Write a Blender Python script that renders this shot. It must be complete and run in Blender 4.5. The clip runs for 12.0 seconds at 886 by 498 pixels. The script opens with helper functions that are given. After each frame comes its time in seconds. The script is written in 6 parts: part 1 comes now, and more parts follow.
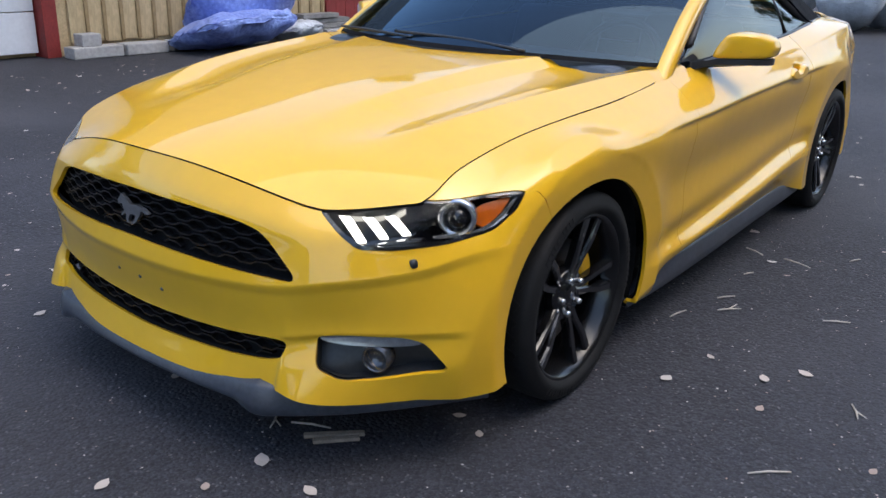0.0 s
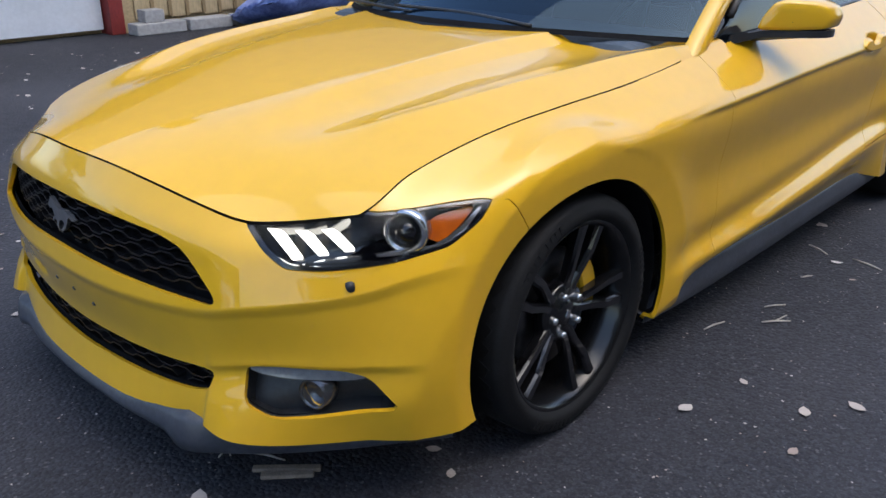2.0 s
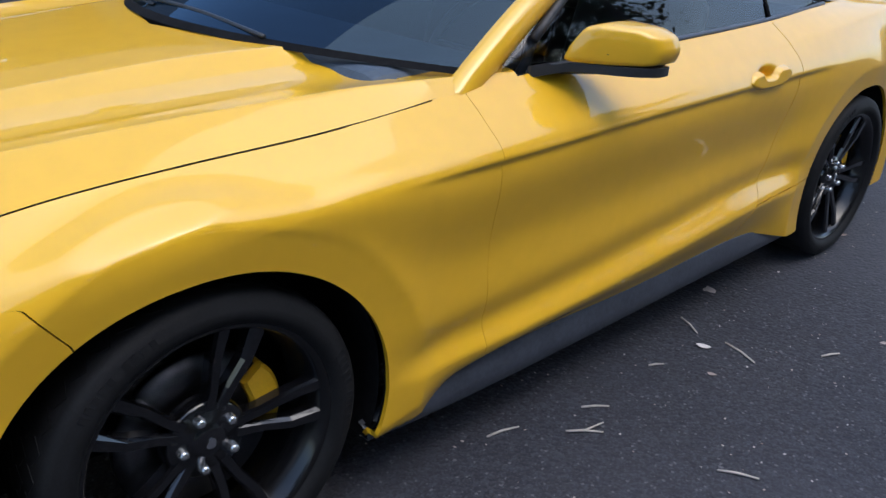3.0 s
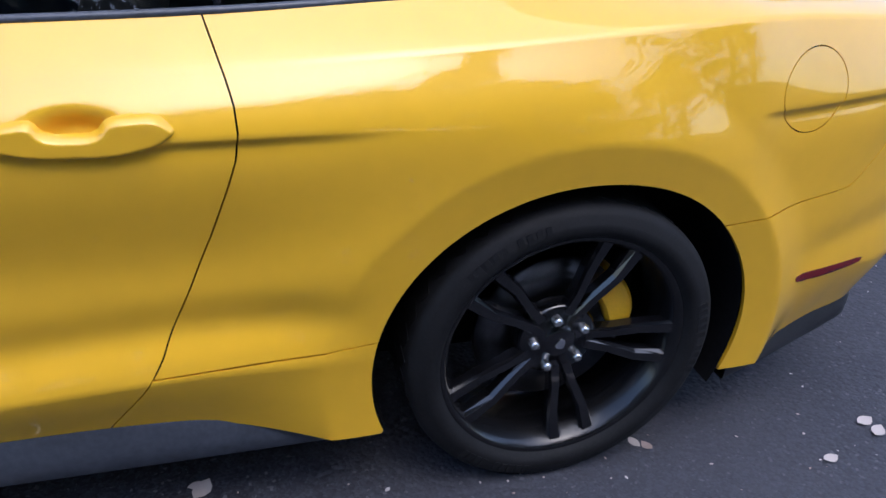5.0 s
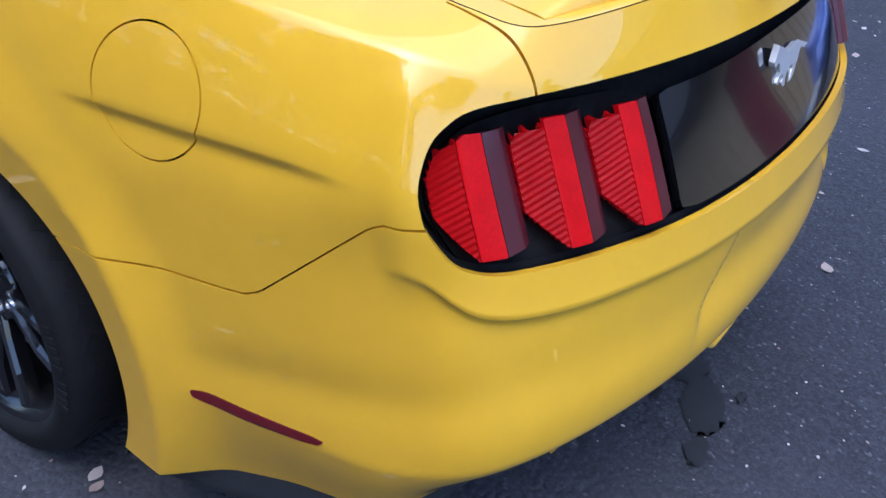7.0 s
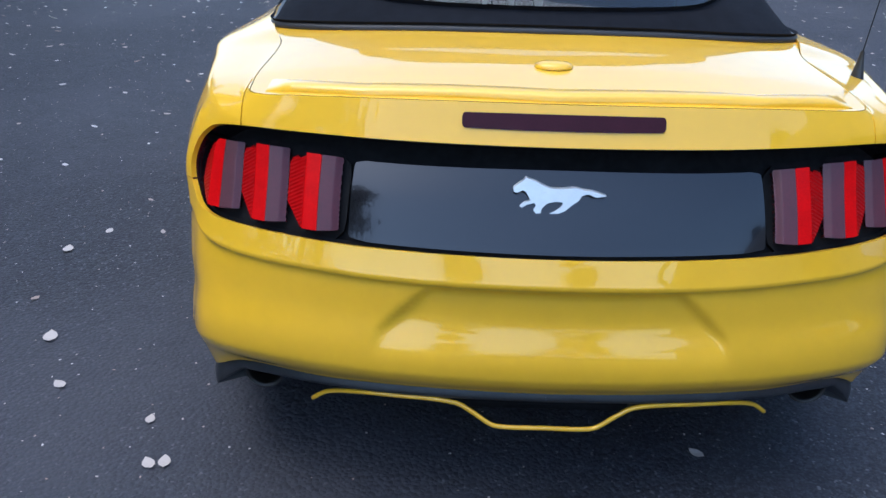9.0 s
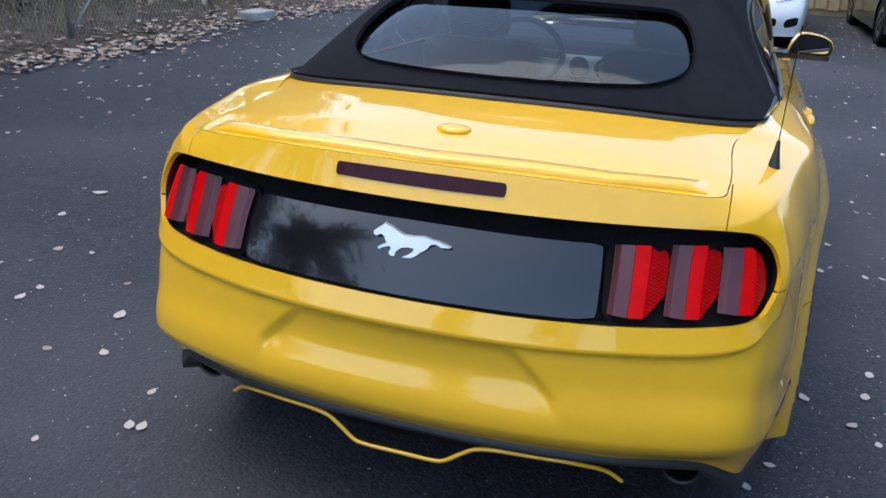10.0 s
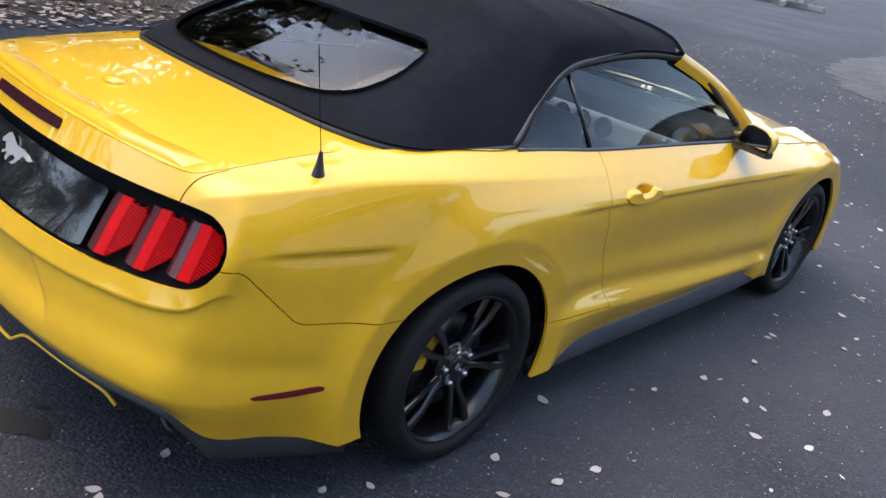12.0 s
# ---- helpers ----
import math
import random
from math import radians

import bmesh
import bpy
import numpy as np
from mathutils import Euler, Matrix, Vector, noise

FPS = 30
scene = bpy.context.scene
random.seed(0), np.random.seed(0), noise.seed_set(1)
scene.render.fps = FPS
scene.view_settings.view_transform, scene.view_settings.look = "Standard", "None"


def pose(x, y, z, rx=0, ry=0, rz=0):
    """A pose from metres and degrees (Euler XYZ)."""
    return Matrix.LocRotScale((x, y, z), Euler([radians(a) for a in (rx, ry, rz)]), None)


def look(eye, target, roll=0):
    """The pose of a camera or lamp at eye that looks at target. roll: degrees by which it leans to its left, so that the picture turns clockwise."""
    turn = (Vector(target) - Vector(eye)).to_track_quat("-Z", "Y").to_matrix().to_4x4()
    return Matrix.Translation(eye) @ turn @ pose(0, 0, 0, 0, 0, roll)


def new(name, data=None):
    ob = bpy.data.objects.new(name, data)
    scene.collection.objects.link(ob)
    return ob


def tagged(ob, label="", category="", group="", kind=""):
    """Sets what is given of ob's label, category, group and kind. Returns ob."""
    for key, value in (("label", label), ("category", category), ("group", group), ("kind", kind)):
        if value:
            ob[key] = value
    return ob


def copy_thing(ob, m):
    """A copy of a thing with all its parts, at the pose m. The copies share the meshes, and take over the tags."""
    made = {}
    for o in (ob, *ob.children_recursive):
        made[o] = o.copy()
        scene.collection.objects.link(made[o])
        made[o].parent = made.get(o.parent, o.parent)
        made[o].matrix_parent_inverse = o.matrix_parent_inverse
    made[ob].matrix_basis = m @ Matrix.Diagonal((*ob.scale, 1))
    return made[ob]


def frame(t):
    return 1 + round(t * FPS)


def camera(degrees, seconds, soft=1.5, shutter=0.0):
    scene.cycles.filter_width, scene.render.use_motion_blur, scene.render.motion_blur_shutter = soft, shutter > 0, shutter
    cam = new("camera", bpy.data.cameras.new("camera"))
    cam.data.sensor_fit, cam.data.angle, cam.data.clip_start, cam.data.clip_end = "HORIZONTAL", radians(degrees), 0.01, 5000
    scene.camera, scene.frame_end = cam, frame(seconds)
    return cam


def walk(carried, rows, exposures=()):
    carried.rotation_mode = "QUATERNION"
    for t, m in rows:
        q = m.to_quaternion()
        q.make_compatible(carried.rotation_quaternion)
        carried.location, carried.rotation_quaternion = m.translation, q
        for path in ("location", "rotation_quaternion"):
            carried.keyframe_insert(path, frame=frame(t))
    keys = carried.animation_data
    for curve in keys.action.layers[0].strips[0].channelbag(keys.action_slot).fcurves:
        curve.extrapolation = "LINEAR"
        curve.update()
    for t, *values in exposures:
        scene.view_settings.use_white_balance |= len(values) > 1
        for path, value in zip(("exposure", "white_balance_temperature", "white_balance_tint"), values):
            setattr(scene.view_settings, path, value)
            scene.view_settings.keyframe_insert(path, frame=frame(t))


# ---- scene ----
cam = camera(56.0, 12.0)
PATH = [
    (0, (3.449, 1.941, 1.305), (1.946, 0.814, 0.618), 1.90),
    (0.5, (3.446, 1.924, 1.305), (1.946, 0.795, 0.615), 2.26),
    (1, (3.411, 1.902, 1.3), (1.92, 0.77, 0.597), 1.86),
    (1.5, (3.237, 1.922, 1.302), (1.796, 0.739, 0.579), 1.00),
    (2, (2.985, 1.963, 1.297), (1.643, 0.689, 0.538), 0.03),
    (2.5, (2.537, 1.991, 1.313), (1.238, 0.702, 0.506), 1.84),
    (3, (1.962, 2.072, 1.327), (0.683, 0.77, 0.51), 3.44),
    (3.2, (1.717, 2.099, 1.338), (0.445, 0.785, 0.527), 4.26),
    (4.8, (-0.419, 2.134, 1.3), (-1.107, 0.504, 0.367), 5.44),
    (5, (-0.696, 2.108, 1.29), (-1.242, 0.452, 0.31), 4.50),
    (5.5, (-1.279, 1.975, 1.263), (-1.452, 0.299, 0.185), 4.34),
    (6, (-1.836, 1.814, 1.264), (-1.652, 0.169, 0.142), 2.68),
    (6.5, (-2.232, 1.638, 1.261), (-1.609, 0.093, 0.154), 4.34),
    (7, (-2.599, 1.394, 1.255), (-1.729, -0.009, 0.127), 7.12),
    (7.5, (-2.94, 1.128, 1.223), (-1.678, 0.039, 0.118), 7.75),
    (9.3, (-3.968, -0.013, 1.438), (-2.148, 0.247, 0.65), -0.19),
    (9.5, (-3.992, -0.18, 1.461), (-2.191, 0.236, 0.697), -0.79),
    (10, (-3.944, -0.601, 1.488), (-2.183, -0.02, 0.738), 2.26),
    (10.5, (-3.859, -1.065, 1.543), (-2.172, -0.33, 0.76), 6.01),
    (11, (-3.684, -1.48, 1.571), (-2.096, -0.547, 0.79), 7.46),
    (11.5, (-3.445, -1.887, 1.604), (-1.946, -0.802, 0.847), 9.04),
    (12, (-3.197, -2.259, 1.638), (-1.775, -1.073, 0.884), 11.56),
]
EXPOSURES = [(0, 1.4, 6700, 8), (2.5, 1.25, 6500, 8), (3.2, 1.25, 6100, 8), (5, 1.5, 5800, 14), (6, 1.55, 5500, 12), (7.5, 1.65, 5400, 12), (9.5, 1.5, 6100, 4), (10.5, 1.6, 6800, 8),
             (12, 1.85, 7200, 10)]
walk(cam, [(t, look(eye, target, roll)) for t, eye, target, roll in PATH], EXPOSURES)

# ---- world and light ----
world = bpy.data.worlds.new("sky")
world.use_nodes = True
scene.world = world
wn = world.node_tree.nodes
sky = wn.new("ShaderNodeTexSky")
sky.sky_type, sky.sun_disc = "NISHITA", False
sky.sun_elevation, sky.sun_rotation = radians(64), radians(340)
sky.air_density, sky.dust_density, sky.ozone_density = 1.0, 2.0, 2.0
world.node_tree.links.new(sky.outputs[0], wn["Background"].inputs[0])
wn["Background"].inputs[1].default_value = 0.15
sun_lamp = new("sun", bpy.data.lights.new("sun", "SUN"))
sun_lamp.data.energy, sun_lamp.data.angle, sun_lamp.data.color = 0.40, radians(60), (1.0, 0.94, 0.85)
sun_lamp.matrix_world = look((-.8, 2.0, 20), (0, 0, 0))


# ---- materials ----
def material(name, color, rough=0.5, metal=0.0, coat=0.0, vary=0.0, scale=8.0, bump=0.0, bump_scale=60.0, tint=None, **more):
    """A surface with two scales of variation in colour and a fine relief."""
    m = bpy.data.materials.new(name)
    m.use_nodes = True
    nt = m.node_tree
    p = nt.nodes["Principled BSDF"]
    p.inputs["Base Color"].default_value = (*color, 1)
    p.inputs["Roughness"].default_value = rough
    p.inputs["Metallic"].default_value = metal
    p.inputs["Coat Weight"].default_value = coat
    p.inputs["Coat Roughness"].default_value = more.get("coat_rough", 0.03)
    if "emit" in more:
        p.inputs["Emission Color"].default_value = (*more["emit"], 1)
        p.inputs["Emission Strength"].default_value = more["strength"]
    if "sheen" in more:
        p.inputs["Sheen Weight"].default_value = more["sheen"]
    co = nt.nodes.new("ShaderNodeTexCoord")
    if vary:
        n1, n2 = nt.nodes.new("ShaderNodeTexNoise"), nt.nodes.new("ShaderNodeTexNoise")
        n1.inputs["Scale"].default_value, n1.inputs["Detail"].default_value = scale, 5
        n2.inputs["Scale"].default_value, n2.inputs["Detail"].default_value = scale * 9, 3
        add, ramp = nt.nodes.new("ShaderNodeMath"), nt.nodes.new("ShaderNodeMapRange")
        add.operation = "ADD"
        ramp.inputs[1].default_value, ramp.inputs[2].default_value = 0.65, 1.35
        mix = nt.nodes.new("ShaderNodeMix")
        mix.data_type = "RGBA"
        other = tint or tuple(c * (1 - vary) for c in color)
        lift = tuple(min(1, c * (1 + vary * 0.6)) for c in color)
        mix.inputs["A"].default_value, mix.inputs["B"].default_value = (*other, 1), (*lift, 1)
        for n in (n1, n2):
            nt.links.new(co.outputs["Object"], n.inputs["Vector"])
        nt.links.new(n1.outputs["Fac"], add.inputs[0])
        nt.links.new(n2.outputs["Fac"], add.inputs[1])
        nt.links.new(add.outputs[0], ramp.inputs[0])
        nt.links.new(ramp.outputs[0], mix.inputs["Factor"])
        nt.links.new(mix.outputs["Result"], p.inputs["Base Color"])
        if more.get("rough_vary"):
            rr = nt.nodes.new("ShaderNodeMapRange")
            rr.inputs[1].default_value, rr.inputs[2].default_value = 0.7, 1.3
            rr.inputs[3].default_value, rr.inputs[4].default_value = rough - more["rough_vary"], rough + more["rough_vary"]
            nt.links.new(add.outputs[0], rr.inputs[0])
            nt.links.new(rr.outputs[0], p.inputs["Roughness"])
    if bump:
        nb, bp = nt.nodes.new("ShaderNodeTexNoise"), nt.nodes.new("ShaderNodeBump")
        nb.inputs["Scale"].default_value, nb.inputs["Detail"].default_value = bump_scale, 4
        bp.inputs["Strength"].default_value, bp.inputs["Distance"].default_value = bump, more.get("depth", 0.01)
        nt.links.new(co.outputs["Object"], nb.inputs["Vector"])
        nt.links.new(nb.outputs["Fac"], bp.inputs["Height"])
        nt.links.new(bp.outputs["Normal"], p.inputs["Normal"])
    return m


def glass(name, tint, ior=1.45, rough=0.0, gloss=(1, 1, 1)):
    """A thin pane: clear tinted sheet with a mirror gloss."""
    m = bpy.data.materials.new(name)
    m.use_nodes = True
    nt = m.node_tree
    nt.nodes.remove(nt.nodes["Principled BSDF"])
    out = nt.nodes["Material Output"]
    t, g, f, mx = (nt.nodes.new(k) for k in ("ShaderNodeBsdfTransparent", "ShaderNodeBsdfGlossy", "ShaderNodeFresnel", "ShaderNodeMixShader"))
    t.inputs[0].default_value = (*tint, 1)
    g.inputs["Color"].default_value = (*gloss, 1)
    g.inputs["Roughness"].default_value = rough
    f.inputs[0].default_value = ior
    nt.links.new(f.outputs[0], mx.inputs[0])
    nt.links.new(t.outputs[0], mx.inputs[1])
    nt.links.new(g.outputs[0], mx.inputs[2])
    nt.links.new(mx.outputs[0], out.inputs[0])
    return m


PAINT = material("yellow_paint", (0.88, 0.49, 0.020), 0.38, 0.0, 1.0, vary=0.05, scale=2.0, bump=0.015, bump_scale=900, depth=0.0004)
PAINT.node_tree.nodes["Principled BSDF"].inputs["Specular IOR Level"].default_value = 0.2
PAINT.node_tree.nodes["Principled BSDF"].inputs["Coat IOR"].default_value = 1.62
EMBLEM = material("bright_emblem", (0.72, 0.73, 0.75), 0.30, 0.55, vary=0.08, scale=60)
BLACK_TRIM = material("black_plastic", (0.028, 0.03, 0.034), 0.42, vary=0.3, scale=12, bump=0.08, bump_scale=700, depth=0.001)
GRILLE_BLACK = material("grille_black", (0.010, 0.010, 0.012), 0.38, vary=0.3, scale=20)
DARK_EMBLEM = material("dark_chrome_emblem", (0.24, 0.24, 0.25), 0.28, 0.6, vary=0.2, scale=60)
GREY_TRIM = material("grey_plastic_lip", (0.060, 0.067, 0.085), 0.36, vary=0.35, scale=9, bump=0.06, bump_scale=500, depth=0.001)
GLOSS_BLACK = material("gloss_black", (0.008, 0.008, 0.010), 0.12, coat=0.6, vary=0.2, scale=5)
DARK = material("dark_inside", (0.012, 0.012, 0.013), 0.85, vary=0.4, scale=6)
RUBBER = material("tyre_rubber", (0.010, 0.010, 0.011), 0.70, vary=0.45, scale=20, bump=0.12, bump_scale=350, depth=0.002)
RIM_BLACK = material("wheel_black", (0.010, 0.010, 0.012), 0.16, 0.3, coat=0.8, vary=0.3, scale=12)
BARREL = material("wheel_barrel", (0.009, 0.009, 0.010), 0.26, 0.2, coat=0.3, vary=0.4, scale=14)
CHROME = material("chrome", (0.78, 0.79, 0.80), 0.10, 1.0, vary=0.06, scale=30)
STEEL = material("disc_steel", (0.15, 0.15, 0.16), 0.40, 1.0, vary=0.25, scale=40)
CALIPER = material("yellow_caliper", (0.80, 0.46, 0.02), 0.4, coat=0.3, vary=0.12, scale=30)
FABRIC = material("black_canvas", (0.011, 0.012, 0.016), 0.92, vary=0.3, scale=3, bump=0.35, bump_scale=1100, depth=0.0012)
SEAL = material("rubber_seal", (0.03, 0.03, 0.034), 0.5, vary=0.2, scale=20)
# Both red lenses get a faint added glow for brightness, not a lit bulb.
RED_LENS = material("red_lens", (0.44, 0.0, 0.001), 0.42, coat=0.04, vary=0.25, scale=30, emit=(1.0, 0.004, 0.012), strength=0.06)
RIB_LENS = material("ribbed_red_lens", (0.34, 0.001, 0.002), 0.35, coat=0.05, vary=0.3, scale=40, emit=(1.0, 0.01, 0.02), strength=0.03)
RED_DARK = material("smoked_red_lens", (0.040, 0.006, 0.012), 0.30, coat=0.15, vary=0.2, scale=30)
PINK_LENS = material("smoked_clear_lens", (0.075, 0.006, 0.012), 0.40, coat=0.2, vary=0.2, scale=25)
MARKER = material("red_marker_lens", (0.15, 0.006, 0.010), 0.2, coat=0.4, vary=0.25, scale=60)
AMBER = material("amber_reflector", (0.62, 0.12, 0.004), 0.25, coat=0.35, vary=0.2, scale=60)
SILVER = material("lamp_silver", (0.55, 0.56, 0.58), 0.18, 0.9, vary=0.15, scale=40)
SIGNAL = material("clear_signal", (0.42, 0.43, 0.45), 0.22, 0.5, coat=0.5, vary=0.25, scale=90)
FOG_REFLECTOR = material("dim_reflector", (0.16, 0.16, 0.17), 0.25, 0.8, vary=0.3, scale=60)
DRL = material("daytime_light", (0.9, 0.9, 0.9), 0.3, emit=(1.0, 0.95, 0.86), strength=1.7)
CLEAR = glass("clear_cover", (0.93, 0.94, 0.95), 1.25)
WINDOW = glass("window_glass", (0.52, 0.58, 0.60), 1.5)
# Sky blue is painted into tint and gloss in place of its reflection.
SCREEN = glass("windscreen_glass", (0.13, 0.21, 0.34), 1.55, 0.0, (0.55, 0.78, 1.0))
REAR_GLASS = glass("rear_window_glass", (0.56, 0.62, 0.66), 1.52)
LEATHER = material("dark_leather", (0.02, 0.02, 0.022), 0.5, vary=0.3, scale=10, bump=0.2, bump_scale=220, depth=0.002)
DASH = material("blue_grey_dash", (0.06, 0.08, 0.105), 0.6, vary=0.2, scale=10, bump=0.1, bump_scale=400, depth=0.001)
DASH_SILVER = material("silver_dash_panel", (0.62, 0.68, 0.72), 0.35, 0.3, vary=0.12, scale=20)
EXHAUST = material("brushed_exhaust", (0.06, 0.057, 0.054), 0.45, 0.9, vary=0.3, scale=25)
MIRROR_GLASS = material("mirror_glass", (0.85, 0.87, 0.9), 0.02, 1.0)

FABRIC.node_tree.nodes["Principled BSDF"].inputs["Specular IOR Level"].default_value = 0.12
DARK.node_tree.nodes["Principled BSDF"].inputs["Specular IOR Level"].default_value = 0.06
RUBBER.node_tree.nodes["Principled BSDF"].inputs["Specular IOR Level"].default_value = 0.3
for lens in (RED_LENS, RIB_LENS, RED_DARK):
    lens.node_tree.nodes["Principled BSDF"].inputs["Specular IOR Level"].default_value = 0.10


# ---- mesh helpers ----
def mesh_object(name, verts, faces, mat, parent=None, label="", smooth=True):
    me = bpy.data.meshes.new(name)
    me.from_pydata([tuple(map(float, v)) for v in verts], [], [tuple(map(int, f)) for f in faces])
    me.polygons.foreach_set("use_smooth", [smooth] * len(me.polygons))
    me.materials.append(mat)
    ob = new(name, me)
    ob.parent = parent
    return tagged(ob, label) if label else ob


def part(name, bm, mat, parent=None, label="", smooth=False):
    me = bpy.data.meshes.new(name)
    bmesh.ops.recalc_face_normals(bm, faces=bm.faces[:])
    bm.to_mesh(me)
    bm.free()
    me.polygons.foreach_set("use_smooth", [smooth] * len(me.polygons))
    me.materials.append(mat)
    ob = new(name, me)
    ob.parent = parent
    return tagged(ob, label) if label else ob


def thing(name, label, category, group="", at=None):
    ob = new(name)
    ob.empty_display_size = 0.1
    if at is not None:
        ob.matrix_basis = at
    return tagged(ob, label, category, group)


def box_into(bm, lo, hi, bevel=0.0, turn=None, segs=2):
    r = bmesh.ops.create_cube(bm, size=1)["verts"]
    lo, hi = Vector(lo), Vector(hi)
    for v in r:
        v.co = Vector([lo[i] + (hi[i] - lo[i]) * (v.co[i] + 0.5) for i in range(3)])
    if bevel:
        edges = {e for v in r for e in v.link_edges}
        r = bmesh.ops.bevel(bm, geom=list(edges), offset=bevel, segments=segs, affect="EDGES", profile=0.5)["verts"]
    if turn is not None:
        seen = set(r)
        bmesh.ops.transform(bm, matrix=turn, verts=list(seen))
    return bm


def catmull(pts, samples, closed=False, mirror=None):
    """A smooth centripetal curve through rows of points; samples: how many steps on each leg, or where along it."""
    pts = np.asarray(pts, float)
    if closed:
        ext = np.concatenate([pts[-1:], pts, pts[:2]])
    else:
        a, b = 2 * pts[0] - pts[1], 2 * pts[-1] - pts[-2]
        if mirror is not None:
            a, b = pts[1] * mirror, pts[-2] * mirror
        ext = np.concatenate([a[None], pts, b[None]])
    legs = len(pts) if closed else len(pts) - 1
    if np.isscalar(samples):
        samples = [samples] * legs
    out = []
    for i in range(legs):
        p0, p1, p2, p3 = ext[i:i + 4]
        k = lambda a, b: np.sqrt(np.linalg.norm(b - a, axis=-1, keepdims=True)) + 1e-6  # noqa: E731
        t0 = 0 * k(p0, p1)
        t1 = t0 + k(p0, p1)
        t2 = t1 + k(p1, p2)
        t3 = t2 + k(p2, p3)
        for f in (np.arange(samples[i]) / samples[i] if np.isscalar(samples[i]) else samples[i]):
            t = t1 + (t2 - t1) * f
            a1 = (t1 - t) / (t1 - t0) * p0 + (t - t0) / (t1 - t0) * p1
            a2 = (t2 - t) / (t2 - t1) * p1 + (t - t1) / (t2 - t1) * p2
            a3 = (t3 - t) / (t3 - t2) * p2 + (t - t2) / (t3 - t2) * p3
            b1 = (t2 - t) / (t2 - t0) * a1 + (t - t0) / (t2 - t0) * a2
            b2 = (t3 - t) / (t3 - t1) * a2 + (t - t1) / (t3 - t1) * a3
            out.append((t2 - t) / (t2 - t1) * b1 + (t - t1) / (t2 - t1) * b2)
    if not closed:
        out.append(ext[-2])
    return np.array(out)


def rounded(poly, times=3, cut=0.22):
    """A closed outline with its corners cut round."""
    p = np.asarray(poly, float)
    for _ in range(times):
        q = np.roll(p, -1, axis=0)
        p = np.stack([p * (1 - cut) + q * cut, p * cut + q * (1 - cut)], 1).reshape(-1, 2)
    return p


def inside(points, poly):
    """Signed distance to a closed outline, positive inside."""
    a, b = poly, np.roll(poly, -1, axis=0)
    best, odd = np.full(len(points), 1e9), np.zeros(len(points), bool)
    for p, q in zip(a, b):
        d = q - p
        t = np.clip(((points - p) @ d) / (d @ d + 1e-12), 0, 1)
        best = np.minimum(best, np.hypot(*(points - p - t[:, None] * d).T))
        cross = (p[1] > points[:, 1]) != (q[1] > points[:, 1])
        with np.errstate(divide="ignore", invalid="ignore"):
            odd ^= cross & (points[:, 0] < (q[0] - p[0]) * (points[:, 1] - p[1]) / (q[1] - p[1] + 1e-15) + p[0])
    return np.where(odd, best, -best)


def clip(V, F, g):
    """Keeps the part of a mesh where g, one value a vertex, is not negative; the cut follows g = 0."""
    ok = g >= 0
    counts = np.array([ok[list(f)].sum() for f in F]) if not isinstance(F, np.ndarray) else ok[F].sum(1)
    sizes = np.array([len(f) for f in F]) if not isinstance(F, np.ndarray) else np.full(len(F), F.shape[1])
    keep = [tuple(F[i]) for i in np.nonzero(counts == sizes)[0]]
    extra, made = [], {}
    for i in np.nonzero((counts > 0) & (counts < sizes))[0]:
        f, out = tuple(F[i]), []
        for a, b in zip(f, f[1:] + f[:1]):
            if ok[a]:
                out.append(a)
            if ok[a] != ok[b]:
                key = (min(a, b), max(a, b))
                if key not in made:
                    made[key] = len(V) + len(extra)
                    t = g[a] / (g[a] - g[b])
                    extra.append(V[a] + t * (V[b] - V[a]))
                out.append(made[key])
        if len(out) > 2:
            keep.append(tuple(out))
    V2 = np.concatenate([V, np.array(extra).reshape(-1, 3)])
    used = np.unique([v for f in keep for v in f]) if keep else np.array([], int)
    back = np.full(len(V2), -1)
    back[used] = np.arange(len(used))
    return V2[used], [tuple(back[list(f)]) for f in keep]


def normals(V, F):
    n = np.zeros_like(V)
    by = {}
    for f in F:
        by.setdefault(len(f), []).append(f)
    for k, fs in by.items():
        fs = np.array(fs)
        c = np.cross(V[fs[:, 1]] - V[fs[:, 0]], V[fs[:, 2]] - V[fs[:, 0]])
        if k > 3:
            c = c + np.cross(V[fs[:, 2]] - V[fs[:, 0]], V[fs[:, 3]] - V[fs[:, 0]])
        for j in range(k):
            np.add.at(n, fs[:, j], c)
    return n / (np.linalg.norm(n, axis=1, keepdims=True) + 1e-12)


def weld(V, F):
    """Joins the vertices that lie on the middle plane."""
    seen, to = {}, np.arange(len(V))
    for i in np.nonzero(np.abs(V[:, 1]) < 1e-5)[0]:
        to[i] = seen.setdefault(tuple(np.round(V[i], 5)), i)
    return V, [tuple(to[list(f)]) for f in F]


def both(V, F):
    """The mesh and its mirror image in one."""
    n = len(V)
    return weld(np.concatenate([V, V * (1, -1, 1)]), list(F) + [tuple(n + i for i in reversed(f)) for f in F])


def flanged(V, F, depth):
    """Turns the open rim of a sheet inwards, so that it has an edge of some thickness."""
    count = {}
    for f in F:
        for a, b in zip(f, f[1:] + f[:1]):
            count[(a, b)] = count.get((a, b), 0) + 1
    rim = [(a, b) for (a, b) in count if (b, a) not in count]
    if not rim or not depth:
        return V, F
    n = normals(V, F)
    ids = sorted({v for e in rim for v in e})
    at = {v: len(V) + i for i, v in enumerate(ids)}
    top, low = V[ids], V[ids] - n[ids] * depth
    k = len(ids)
    return np.concatenate([V, top, low]), list(F) + [(at[b], at[a], at[a] + k, at[b] + k) for a, b in rim]


